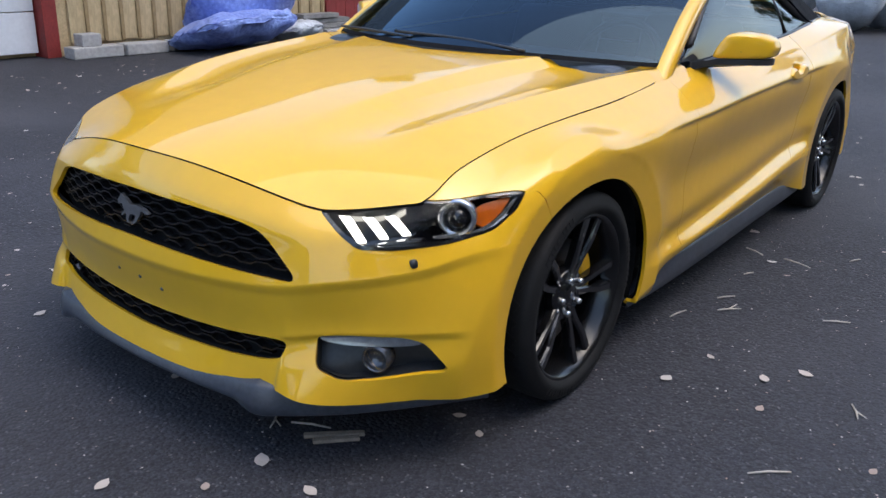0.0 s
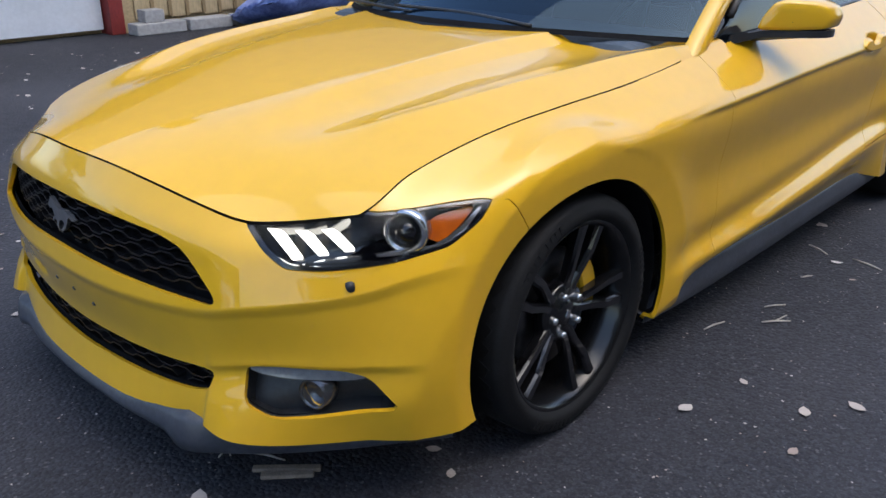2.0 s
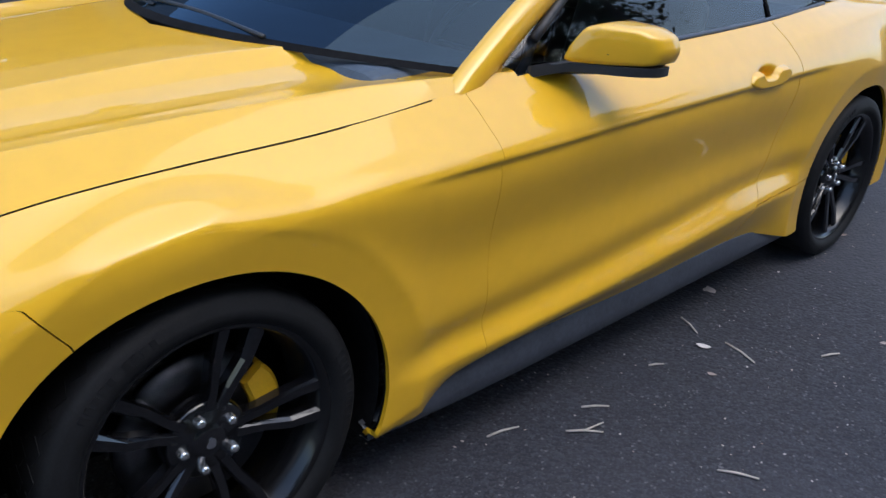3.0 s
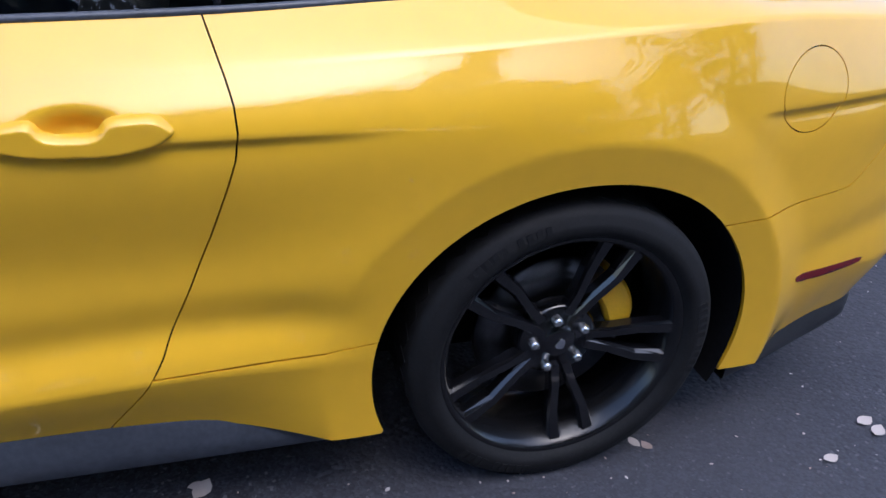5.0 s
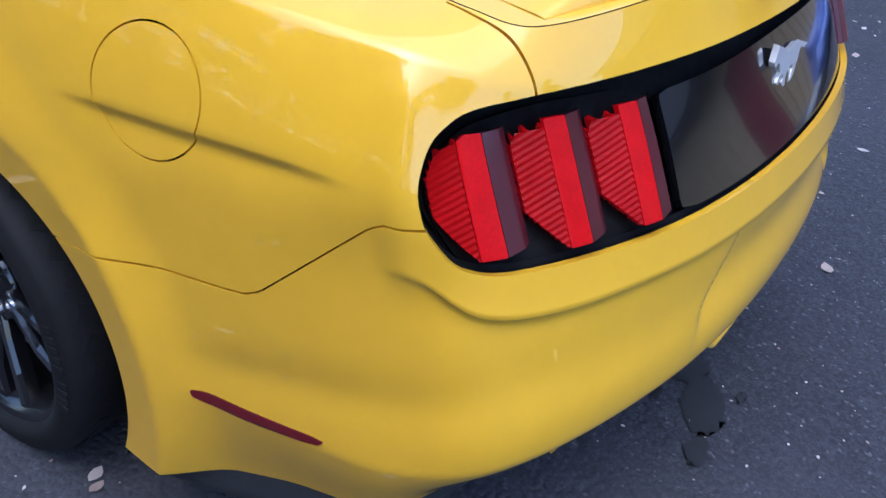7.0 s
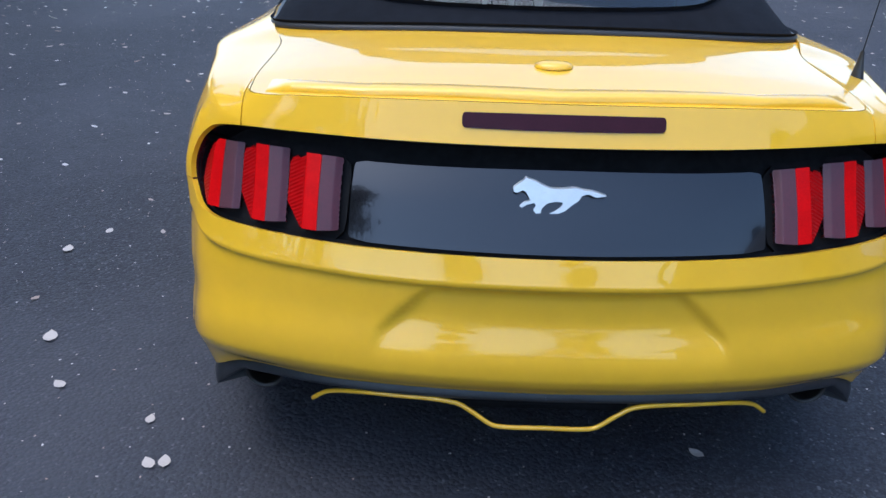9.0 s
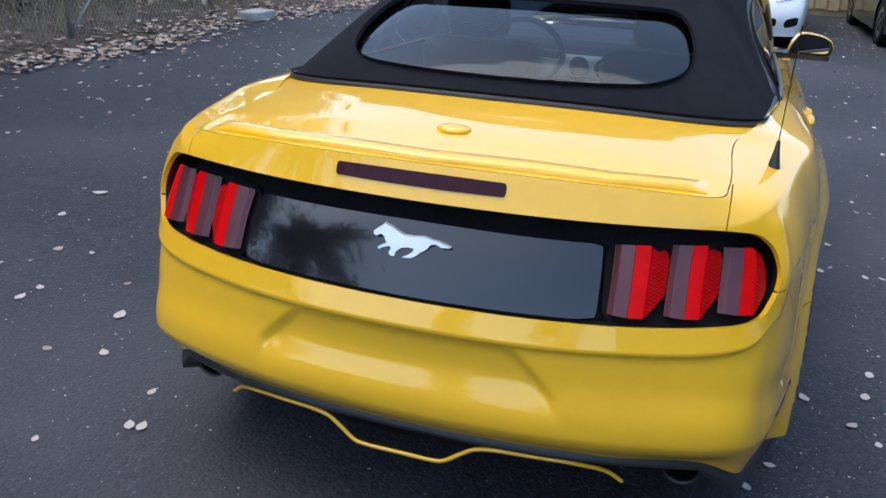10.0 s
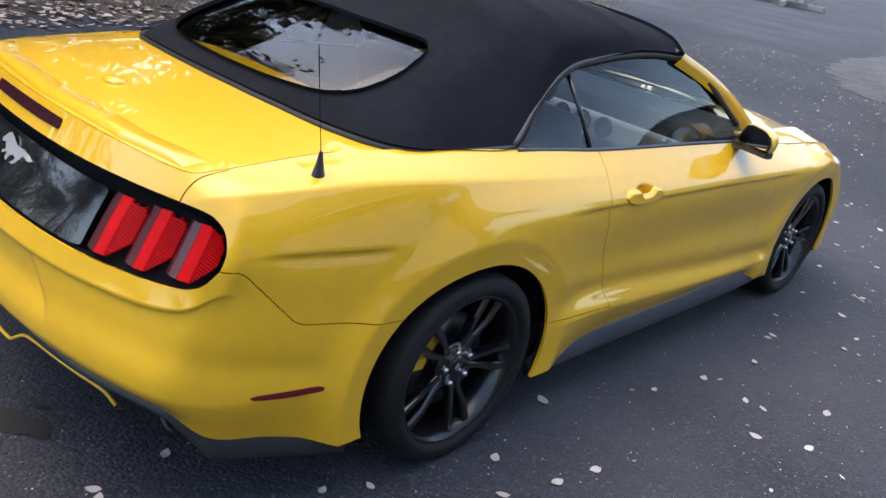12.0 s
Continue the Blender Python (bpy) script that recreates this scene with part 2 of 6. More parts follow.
def grid_faces(nu, nv, flip=False):
    i, j = np.meshgrid(np.arange(nu - 1), np.arange(nv - 1), indexing="ij")
    a = (i * nv + j).ravel()
    f = np.stack([a, a + 1, a + nv + 1, a + nv], 1)
    return f[:, ::-1].copy() if flip else f


def tube(path, radius, sides=10, closed=False, caps=True):
    """A pipe along a path, as vertices and faces."""
    p = np.asarray(path, float)
    r = np.full(len(p), radius) if np.isscalar(radius) else np.asarray(radius, float)
    d = np.gradient(p, axis=0)
    if closed:
        d = np.roll(p, -1, 0) - np.roll(p, 1, 0)
    d /= np.linalg.norm(d, axis=1, keepdims=True) + 1e-12
    up = np.array([0, 0, 1.0]) if abs(d[0, 2]) < 0.9 else np.array([1.0, 0, 0])
    V = []
    for q, t, rr in zip(p, d, r):
        s = np.cross(t, up)
        s /= np.linalg.norm(s) + 1e-12
        w = np.cross(s, t)
        for k in range(sides):
            a = 2 * math.pi * k / sides
            V.append(q + rr * (math.cos(a) * s + math.sin(a) * w))
    n, F = len(p), []
    for i in range(n if closed else n - 1):
        for k in range(sides):
            a, b = i * sides + k, i * sides + (k + 1) % sides
            c, e = ((i + 1) % n) * sides + (k + 1) % sides, ((i + 1) % n) * sides + k
            F.append((a, b, c, e))
    if caps and not closed:
        F += [tuple(range(sides - 1, -1, -1)), tuple((n - 1) * sides + k for k in range(sides))]
    return np.array(V), F


def lathe(profile, sides=48, axis="y"):
    """A turned solid from rows of (radius, along)."""
    V, F, n = [], [], len(profile)
    for k in range(sides):
        a = 2 * math.pi * k / sides
        for r, h in profile:
            V.append((r * math.cos(a), h, r * math.sin(a)) if axis == "y" else (r * math.cos(a), r * math.sin(a), h))
    for k in range(sides):
        for j in range(n - 1):
            a, b = k * n + j, ((k + 1) % sides) * n + j
            F.append((a, a + 1, b + 1, b) if axis == "y" else (a, b, b + 1, a + 1))
    return np.array(V, float), F


def plate(outline, thick, place):
    """A flat shape of some thickness: an outline in two axes, laid by a function (u, v, w) -> place."""
    n = len(outline)
    V = [place(u, v, 0.0) for u, v in outline] + [place(u, v, thick) for u, v in outline]
    F = [tuple(range(n - 1, -1, -1)), tuple(range(n, 2 * n))]
    F += [(i, (i + 1) % n, n + (i + 1) % n, n + i) for i in range(n)]
    return np.array(V, float), F


def outward(V, F, middle=(0, 0, .6)):
    """The faces turned so that, taken together, they look away from a middle."""
    V, s, F = np.asarray(V), 0.0, [tuple(int(i) for i in f) for f in F]
    for f in F:
        p = V[list(f)]
        n = np.cross(p[1] - p[0], p[2] - p[0])
        s += n @ (p.mean(0) - np.array(middle))
    return list(F) if s > 0 else [tuple(reversed(f)) for f in F]


def smooth01(t):
    t = np.clip(t, 0, 1)
    return t * t * (3 - 2 * t)


# ---- the yellow car: its main lines, from the middle of the nose round the left side to the middle of the tail ----
AXLE_F, AXLE_R, HUB_Z, ARCH_Z = 1.362, -1.362, 0.323, 0.328
WAIST = [(2.205, 0, .770), (2.180, .25, .752), (2.125, .47, .720), (2.085, .562, .690), (1.944, .742, .717), (1.800, .752, .777),
         (1.450, .778, .838), (1.017, .800, .866), (.550, .797, .908), (0, .790, .935), (-.700, .787, .960), (-1.150, .765, .985),
         (-1.640, .690, .996), (-1.800, .645, .984), (-2.060, .645, .970), (-2.130, .642, .964), (-2.195, .628, .957), (-2.270, .400, .970), (-2.300, 0, .978)]
SHOULDER = [(2.245, 0, .690), (2.228, .25, .680), (2.170, .48, .655), (2.125, .580, .648), (1.975, .765, .662), (1.800, .828, .716),
            (1.450, .850, .787), (1.017, .870, .822), (.550, .870, .852), (0, .867, .873), (-.700, .862, .894), (-1.150, .862, .922),
            (-1.640, .838, .956), (-1.800, .805, .955), (-2.050, .758, .942), (-2.130, .730, .934), (-2.212, .670, .910), (-2.300, .400, .905), (-2.330, 0, .908)]
CREASE = [(2.258, 0, .600), (2.240, .25, .598), (2.182, .49, .600), (2.139, .598, .605), (1.982, .766, .612), (1.800, .854, .650),
          (1.450, .920, .733), (1.050, .934, .770), (.550, .934, .782), (0, .930, .797), (-.700, .922, .806), (-1.150, .922, .812),
          (-1.640, .884, .797), (-1.800, .858, .797), (-2.050, .818, .808), (-2.155, .784, .800), (-2.215, .735, .786), (-2.345, .410, .795), (-2.375, 0, .800)]
MIDDLE = [(2.272, 0, .500), (2.254, .25, .500), (2.197, .49, .512), (2.152, .605, .536), (1.992, .773, .566), (1.810, .866, .600),
          (1.450, .930, .550), (1.000, .920, .550), (.550, .908, .560), (0, .904, .570), (-.700, .905, .580), (-1.100, .922, .600),
          (-1.640, .898, .620), (-1.800, .870, .630), (-2.030, .832, .662), (-2.170, .782, .708), (-2.256, .728, .659), (-2.378, .440, .645), (-2.428, 0, .645)]
LOWER = [(2.240, 0, .335), (2.227, .25, .338), (2.186, .495, .362), (2.130, .608, .385), (1.986, .788, .390), (1.830, .872, .385),
         (1.450, .930, .360), (1.000, .922, .310), (.550, .932, .318), (0, .935, .345), (-.600, .933, .382), (-1.050, .924, .383),
         (-1.640, .898, .400), (-1.820, .878, .402), (-2.050, .836, .412), (-2.190, .798, .412), (-2.292, .734, .432), (-2.402, .430, .442), (-2.440, 0, .442)]
HEM = [(2.274, 0, .212), (2.260, .25, .216), (2.212, .477, .238), (2.193, .583, .222), (1.963, .775, .211), (1.775, .880, .203),
       (1.450, .910, .220), (1.000, .888, .185), (.660, .897, .258), (0, .898, .258), (-.600, .896, .262), (-.940, .886, .204),
       (-1.640, .880, .206), (-1.790, .868, .214), (-2.020, .807, .262), (-2.174, .766, .292), (-2.250, .678, .350), (-2.352, .450, .377), (-2.400, 0, .385)]
LEGS = [20, 20, 14, 20, 20, 28, 34, 32, 36, 44, 34, 36, 16, 22, 16, 18, 30, 44]
DOWN = [12, 16, [0, .02, .04, .07] + [.11 + .89 * k / 18 for k in range(18)], [0, .02, .04, .07] + [.11 + .89 * k / 20 for k in range(20)], 16]

HOOD_MID = ((.60, .962), (.85, .952), (1.10, .938), (1.40, .908), (1.70, .866), (2.00, .815), (2.205, .770), (2.40, .72))
HOOD_SIDE = ((.60, .900), (.77, .886), (1.017, .866), (1.345, .846), (1.606, .819), (1.833, .767), (1.944, .717), (2.10, .592), (2.30, .45))


def curve_at(table, x):
    """A smooth function through a short table."""
    t = np.array(sorted(table))
    c = catmull(t, 12)
    return np.interp(x, c[:, 0], c[:, 1])


RIDGE_Y = ((.60, .45), (.86, .422), (1.10, .366), (1.40, .326), (1.55, .303), (1.75, .278), (1.92, .262), (2.3, .235))
FOOT_Y = ((.60, .50), (.88, .474), (1.10, .448), (1.25, .432), (1.40, .405), (1.52, .382), (1.66, .360), (1.78, .330), (1.92, .275), (2.3, .245))
FOLD_Y = ((.60, .80), (.74, .768), (.92, .726), (1.10, .700), (1.27, .678), (1.41, .655), (1.53, .632), (1.66, .585), (1.80, .52), (1.94, .46), (2.3, .38))
FOOT_DROP = ((.60, .034), (.90, .033), (1.15, .031), (1.40, .026), (1.60, .020), (1.78, .011), (1.92, .0), (2.3, 0))
FOLD_Z = ((.60, .934), (.74, .928), (.92, .921), (1.10, .911), (1.27, .900), (1.41, .888), (1.53, .875), (1.66, .854), (1.80, .820), (1.94, .786), (2.3, .70))


def hood_lines(x):
    """Where ridge, foot of the ridge, outer fold and edge lie across the hood."""
    half = np.interp(x, (.77, 1.0, 1.45, 1.944, 2.3), (.802, .80, .778, .742, .70))
    return [curve_at(RIDGE_Y, x), curve_at(FOOT_Y, x), curve_at(FOLD_Y, x), half]


def hood_height(x, y):
    x, y = np.asarray(x, float), np.abs(np.asarray(y, float))
    mid, side = curve_at(HOOD_MID, x), curve_at(HOOD_SIDE, x)
    yt, yf, yc, half = hood_lines(x)
    base = mid + (side - mid) * np.clip(y / half, 0, 1.2) ** 2.3
    zt = mid - .002 + .5 * (side - mid) * (yt / half) ** 2.3 * smooth01((x - 1.3) / .6)
    zf, zc = zt - curve_at(FOOT_DROP, x), curve_at(FOLD_Z, x)
    zf = np.maximum(zf, zc - .004)
    blur = .004 + .040 * smooth01((x - 1.55) / .4)
    total = 0
    for k in (-1, -.5, 0, .5, 1):
        s = np.abs(y + k * blur)
        z = np.where(s < yt, mid + (zt - mid) * (s / yt) ** 2, zt + (zf - zt) * (s - yt) / (yf - yt))
        t = np.clip((s - yf) / (yc - yf), 0, 1)
        z = np.where(s > yf, zf + (zc - zf) * t - .014 * np.sin(math.pi * t), z)
        t = np.clip((s - yc) / (half - yc), 0, 1.5)
        z = np.where(s > yc, zc + (side - zc) * (.9 * t + .1 * t * t), z)
        total = total + z / 5
    w = smooth01((x - 1.68) / .36)
    return total * (1 - w) + base * w


def deck_height(x, y):
    mid = np.interp(x, (-2.32, -2.07, -1.70, -1.4), (.978, 1.003, 1.024, 1.03))
    side = np.interp(x, (-2.32, -2.20, -2.06, -1.80, -1.64, -1.4), (.952, .957, .970, .984, .994, .995))
    return mid + (side - mid) * np.clip(np.abs(y) / .645, 0, 1.25) ** 2.6


def arch_reach(x, z, ax):
    """How far from a wheel's middle, counted in its slightly flat arch."""
    return np.hypot((x - ax) / 1.10, z - ARCH_Z)


def body_grid():
    lines = []
    for line in (WAIST, SHOULDER, CREASE, MIDDLE, LOWER, HEM):
        c = catmull(line, LEGS, mirror=np.array([1, -1, 1]))
        c[0, 1] = c[-1, 1] = 0
        lines.append(c)
    w = lines[0]
    front, back = w[:, 0] > 1.0, w[:, 0] < -1.80
    w[front, 2] = hood_height(w[front, 0], w[front, 1]) - .001
    # a straight edge over the headlamp
    a, b = sum(LEGS[:3]), sum(LEGS[:4])
    f = np.linspace(0, 1, b - a + 1)[:, None]
    w[a:b + 1] = np.array([2.086, .560, .683]) * (1 - f) + np.array([1.946, .744, .714]) * f
    w[a:b + 1, 2] = hood_height(w[a:b + 1, 0], w[a:b + 1, 1]) - .001
    w[back, 2] = deck_height(w[back, 0], w[back, 1])
    g = catmull(np.array(lines), DOWN)
    # behind the doors the shoulder is a tight edge
    split = np.concatenate([catmull(np.array(lines[:2]), DOWN[:1])[:-1], catmull(np.array(lines[1:]), DOWN[1:])])
    tight = .6 * smooth01((-.2 - lines[1][:, 0]) / .6) * smooth01((lines[1][:, 1] - .60) / .08)
    g = g + (split - g) * tight[None, :, None]
    g = np.swapaxes(g, 0, 1)
    nu, nv = g.shape[:2]
    du, dv = np.gradient(g, axis=0), np.gradient(g, axis=1)
    n = np.cross(dv, du)
    n[0, :, 1] = n[-1, :, 1] = 0
    n /= np.linalg.norm(n, axis=2, keepdims=True) + 1e-12
    x, y, z = np.moveaxis(g, 2, 0)
    off = np.zeros_like(x)
    z_crease, z_fold, z_ridge = (l[:, 2][:, None] for l in lines[2:5])
    side = y > .6
    # the long side crease, with the undercut below it
    down = z_crease - z
    deep = .015 * smooth01((1.00 - x) / .30) * smooth01((x + 1.05) / .28)
    # the short crease over the rear wing
    deep = deep + .013 * smooth01((-1.69 - x) / .10) * smooth01((x + 2.13) / .14)
    off -= np.where(side, deep * smooth01(down / .016) * np.exp(-np.clip(down, 0, 1) / .060), 0)
    # swollen wheel arches with a flat lip
    for ax in (AXLE_F, AXLE_R):
        r = arch_reach(x, z, ax)
        reach = .14 + 0 * x if ax > 0 else .24 - .14 * smooth01((-1.46 - x) / .30)
        reach = reach * (1 - (.45 if ax > 0 else .30) * smooth01((z - .68) / .12))
        w = np.clip(1 - (r - .436) / reach, 0, 1) ** 2
        want = np.where(r < .436, .934 - (.436 - r) * .10, .936) - (.03 if ax > 0 else .035) * smooth01((np.abs(x) - 1.36) / .40)
        lift = np.where((y > .6) & (z > .2), (want - y) * w, 0)
        off += np.clip(lift, -.02, .028 if ax > 0 else .06)
    # the doors stay flat to a hollow line low down, then kick out to a sharp ridge
    up = z - z_ridge
    along = smooth01((1.0 - x) / .2) * smooth01((x + 1.0) / .2)
    gap = np.interp(x, (-.9, -.4, .4, .95), (.085, .080, .062, .050))
    off -= np.where(side, .022 * along * np.exp(-((up - gap) / .048) ** 2), 0)
    off += np.where(side, .006 * along * np.exp(-np.clip(np.abs(up), 0, 1) / .025), 0)
    # a scooped cup behind each door handle
    off -= np.where(y > .6, .030 * smooth01((1 - np.hypot((x + .530) / .068, (z - .822) / .034)) / .55), 0)
    # the tail: a crisp fold under the lamps, a hollow below it, a second ridge lower down
    tail = smooth01((-2.135 - x) / .11)
    corner = np.interp(z, (.69, .80, .93), (-2.178, -2.156, -2.128))
    off += np.where(side, .007 * np.exp(-((x - corner) / .022) ** 2) * smooth01((z - .66) / .06) * smooth01((.94 - z) / .05), 0)
    down = z_fold - z
    off += tail * .006 * np.exp(-np.clip(-down, 0, 1) / .030) * (1 - smooth01(down / .008))
    off -= tail * .006 * smooth01(down / .010) * np.exp(-np.clip(down, 0, 1) / .080)
    up = z - z_ridge
    back = smooth01((-1.84 - x) / .16)
    off += back * .006 * np.where(up > 0, np.exp(-np.clip(up, 0, 1) / .030), np.exp(-np.clip(-up, 0, 1) / .07))
    off -= back * .006 * np.exp(-((up - np.interp(x, (-2.3, -2.15, -1.9), (.115, .100, .060))) / np.interp(x, (-2.3, -1.9), (.050, .035))) ** 2)
    # a hollow for the number plate
    py = inside(np.stack([np.abs(y).ravel(), z.ravel()], 1), np.array([(-.5, .640), (.250, .640), (.275, .622), (.360, .535), (.40, .43), (-.5, .43)])).reshape(x.shape)
    off -= np.where(x < -2.2, .015 * smooth01(py / .016) * smooth01((z - .46) / .12), 0)
    # the nose: a fold under grille and lamps, a second one over the lower wings
    nose = smooth01((x - 1.70) / .25)
    down = z_fold - z
    off += nose * .007 * np.exp(-np.clip(-down, 0, 1) / .026) * (1 - smooth01(down / .030))
    wing = nose * smooth01((y - .488) / .022) * smooth01((x - 1.86) / .10)
    up = z - z_ridge
    off += wing * .010 * smooth01(up / .010) * np.exp(-np.clip(up, 0, 1) / .035)
    off += wing * np.where(up < 0, .016 * smooth01(-up / .09), 0)
    g = g + n * off[..., None]
    g[0, :, 1] = g[-1, :, 1] = 0
    return g, n


GRID, GRID_N = body_grid()
BODY_V = GRID.reshape(-1, 3)
BODY_N = GRID_N.reshape(-1, 3)
BODY_F = grid_faces(*GRID.shape[:2])


def fr(V):
    """Chart of the front corner: across and up."""
    return np.stack([V[:, 1] - V[:, 0], V[:, 2]], 1)


def rr(V):
    """Chart of the rear corner."""
    return np.stack([V[:, 1] + V[:, 0], V[:, 2]], 1)


def yz(V):
    return np.stack([V[:, 1], V[:, 2]], 1)


GRILLE = rounded([(-.3, .676), (0, .676), (.22, .671), (.37, .657), (.445, .637), (.50, .585), (.548, .543), (.540, .527), (.42, .529), (.2, .540), (0, .546), (-.3, .546)], 2, .2)
INTAKE = rounded([(-.3, .338), (0, .338), (.3, .346), (.515, .366), (.505, .315), (.45, .298), (.3, .287), (0, .280), (-.3, .280)], 2, .18)
HEADLAMP = rounded([(-1.545, .690), (-1.52, .76), (-1.22, .76), (-1.19, .7205), (-.802, .727), (-.845, .685), (-.94, .643), (-1.10, .621), (-1.30, .612), (-1.42, .616), (-1.485, .650)], 2, .12)
FOG = rounded([(-1.560, .390), (-1.45, .396), (-1.26, .390), (-1.185, .372), (-1.090, .295), (-1.20, .289), (-1.36, .281), (-1.48, .280), (-1.572, .312)], 2, .14)
TAIL = rounded([(-2.60, .903), (-1.9, .904), (-1.6, .902), (-1.47, .890), (-1.415, .858), (-1.398, .81), (-1.415, .764), (-1.465, .722), (-1.54, .706), (-1.7, .703), (-2.0, .702), (-2.60, .702)], 2, .2)


def arch(V, r=.365):
    return np.minimum(arch_reach(V[:, 0], V[:, 2], AXLE_F + .012), arch_reach(V[:, 0], V[:, 2], AXLE_R - .008)) - r


def front_seam(V):
    return V[:, 0] - np.interp(V[:, 2], (.60, .64, .7215, .7235), (1.585, 1.60, 1.660, 2.05))


def door_front(V):
    return .675 - V[:, 0]


def door_back(V):
    return V[:, 0] - np.interp(V[:, 2], (.2, .272, .36, .423, .551, .640, .72, .77, .81, .85, .883, .996), (-.47, -.517, -.578, -.615, -.67, -.706, -.734, -.750, -.755, -.752, -.743, -.704))


def rear_seam(V):
    return V[:, 2] - np.interp(V[:, 0], (-2.6, -2.150, -2.132, -2.005, -1.985, -1.95, -1.70, -1.60), (.767, .766, .755, .624, .612, .606, .576, .566))


def sill_seam(V):
    return V[:, 2] - np.interp(V[:, 0], (-1.0, -.598), (.408, .388))


def fuel_cap(V):
    return .080 - np.hypot(V[:, 0] + 1.832, V[:, 2] - .824)


GAP = .0016
OPEN = [lambda V: -inside(yz(V), GRILLE) + (V[:, 0] < 1.9) * 9, lambda V: -inside(yz(V), INTAKE) + (V[:, 0] < 1.9) * 9,
        lambda V: -inside(fr(V), HEADLAMP) + (V[:, 0] < 1.5) * 9, lambda V: -inside(fr(V), FOG) + (V[:, 0] < 1.7) * 9]


def no_tail(V):
    return -inside(rr(V), TAIL) + (V[:, 0] > -1.9) * 9


def cut_body(rules, off=0.0):
    V, F = (BODY_V + BODY_N * off), BODY_F
    for rule in rules:
        V, F = clip(V, F, rule(V))
    return V, F


def shaded_rim(ob, first):
    """The turned-in edge of a panel, from face number first on, painted dark for the shade in the seam."""
    ob.data.materials.append(DARK)
    flags = np.zeros(len(ob.data.polygons), dtype=np.int32)
    flags[first:] = 1
    ob.data.polygons.foreach_set("material_index", flags)
    return ob


def mirrored_parts(name, V, F, mat, parent, depth=.012, label=""):
    """A part of the left side and its twin of the right."""
    V, F = flanged(V, F, depth)
    a = mesh_object(name, V, F, mat, parent, label)
    b = mesh_object(name, V * (1, -1, 1), [tuple(reversed(f)) for f in F], mat, parent, label)
    return a, b


def middle_part(name, V, F, mat, parent, depth=.012, label=""):
    V, F = both(V, F)
    first = len(F)
    V, F = flanged(V, F, depth)
    ob = mesh_object(name, V, F, mat, parent, label)
    return shaded_rim(ob, first) if name in ("hood", "trunk_lid") else ob


car = thing("convertible_car", "glossy yellow two-door convertible with a raised black canvas top", "car")

middle_part("front_bumper", *cut_body([lambda V: front_seam(V) - GAP, lambda V: arch(V)] + OPEN), PAINT, car)
mirrored_parts("front_fender", *cut_body([lambda V: -front_seam(V) - GAP, lambda V: -door_front(V) - .0006, arch, OPEN[2]]), PAINT, car)
mirrored_parts("door", *cut_body([lambda V: door_front(V) - .0006, lambda V: door_back(V) - GAP]), PAINT, car)
mirrored_parts("sill_panel", *cut_body([lambda V: -door_back(V) - GAP, lambda V: -sill_seam(V) - GAP, arch, lambda V: V[:, 0] + 1.3]), PAINT, car)


def quarter_low(V):
    return np.where(V[:, 0] > -1.3, sill_seam(V) - GAP, rear_seam(V) - GAP)


def trunk_side(V):
    return np.where(V[:, 0] < -2.10, .648 - V[:, 1], -1)


mirrored_parts("rear_quarter_panel", *cut_body([lambda V: -door_back(V) - GAP, quarter_low, arch, no_tail, lambda V: -trunk_side(V) - GAP, lambda V: -fuel_cap(V) - GAP]), PAINT, car)
Vf, Ff = flanged(*cut_body([lambda V: fuel_cap(V) - GAP / 2]), .010)
mesh_object("fuel_flap", Vf, Ff, PAINT, car)
Vf, Ff = cut_body([lambda V: fuel_cap(V) + .004], -.0)
mesh_object("blank_panel", Vf * (1, -1, 1), [tuple(reversed(f)) for f in Ff], PAINT, car)
middle_part("rear_bumper", *cut_body([lambda V: -rear_seam(V) - GAP, lambda V: -1.5 - V[:, 0], arch, no_tail]), PAINT, car)
TRUNK_FACE = cut_body([lambda V: trunk_side(V) - GAP, no_tail, lambda V: V[:, 2] - .80])
middle_part("trunk_face", *TRUNK_FACE, PAINT, car)
middle_part("inner_body", *cut_body([lambda V: arch(V, .368)] + OPEN[:2] + [OPEN[2], OPEN[3], no_tail], -.022), DARK, car, 0)

# hood and rear deck
def sheet(x0, x1, y1, step, height, rules):
    xs, ys = np.arange(x0, x1 + step, step), np.arange(0, y1 + step, step)
    X, Y = np.meshgrid(xs, ys, indexing="ij")
    V = np.stack([X, Y, height(X, Y)], 2).reshape(-1, 3)
    F = grid_faces(len(xs), len(ys), True)
    for rule in rules:
        V, F = clip(V, F, rule(V))
    return V, F


waist = GRID[:, 0, :2]
w_out = np.concatenate([waist, waist[::-1] * (1, -1)])


def in_waist(V):
    return inside(V[:, :2], w_out)


def hood_back(V):
    return V[:, 0] - np.interp(np.abs(V[:, 1]), (0, .25, .42, .478, .60, .79, .83), (1.015, .955, .862, .856, .815, .757, .765))


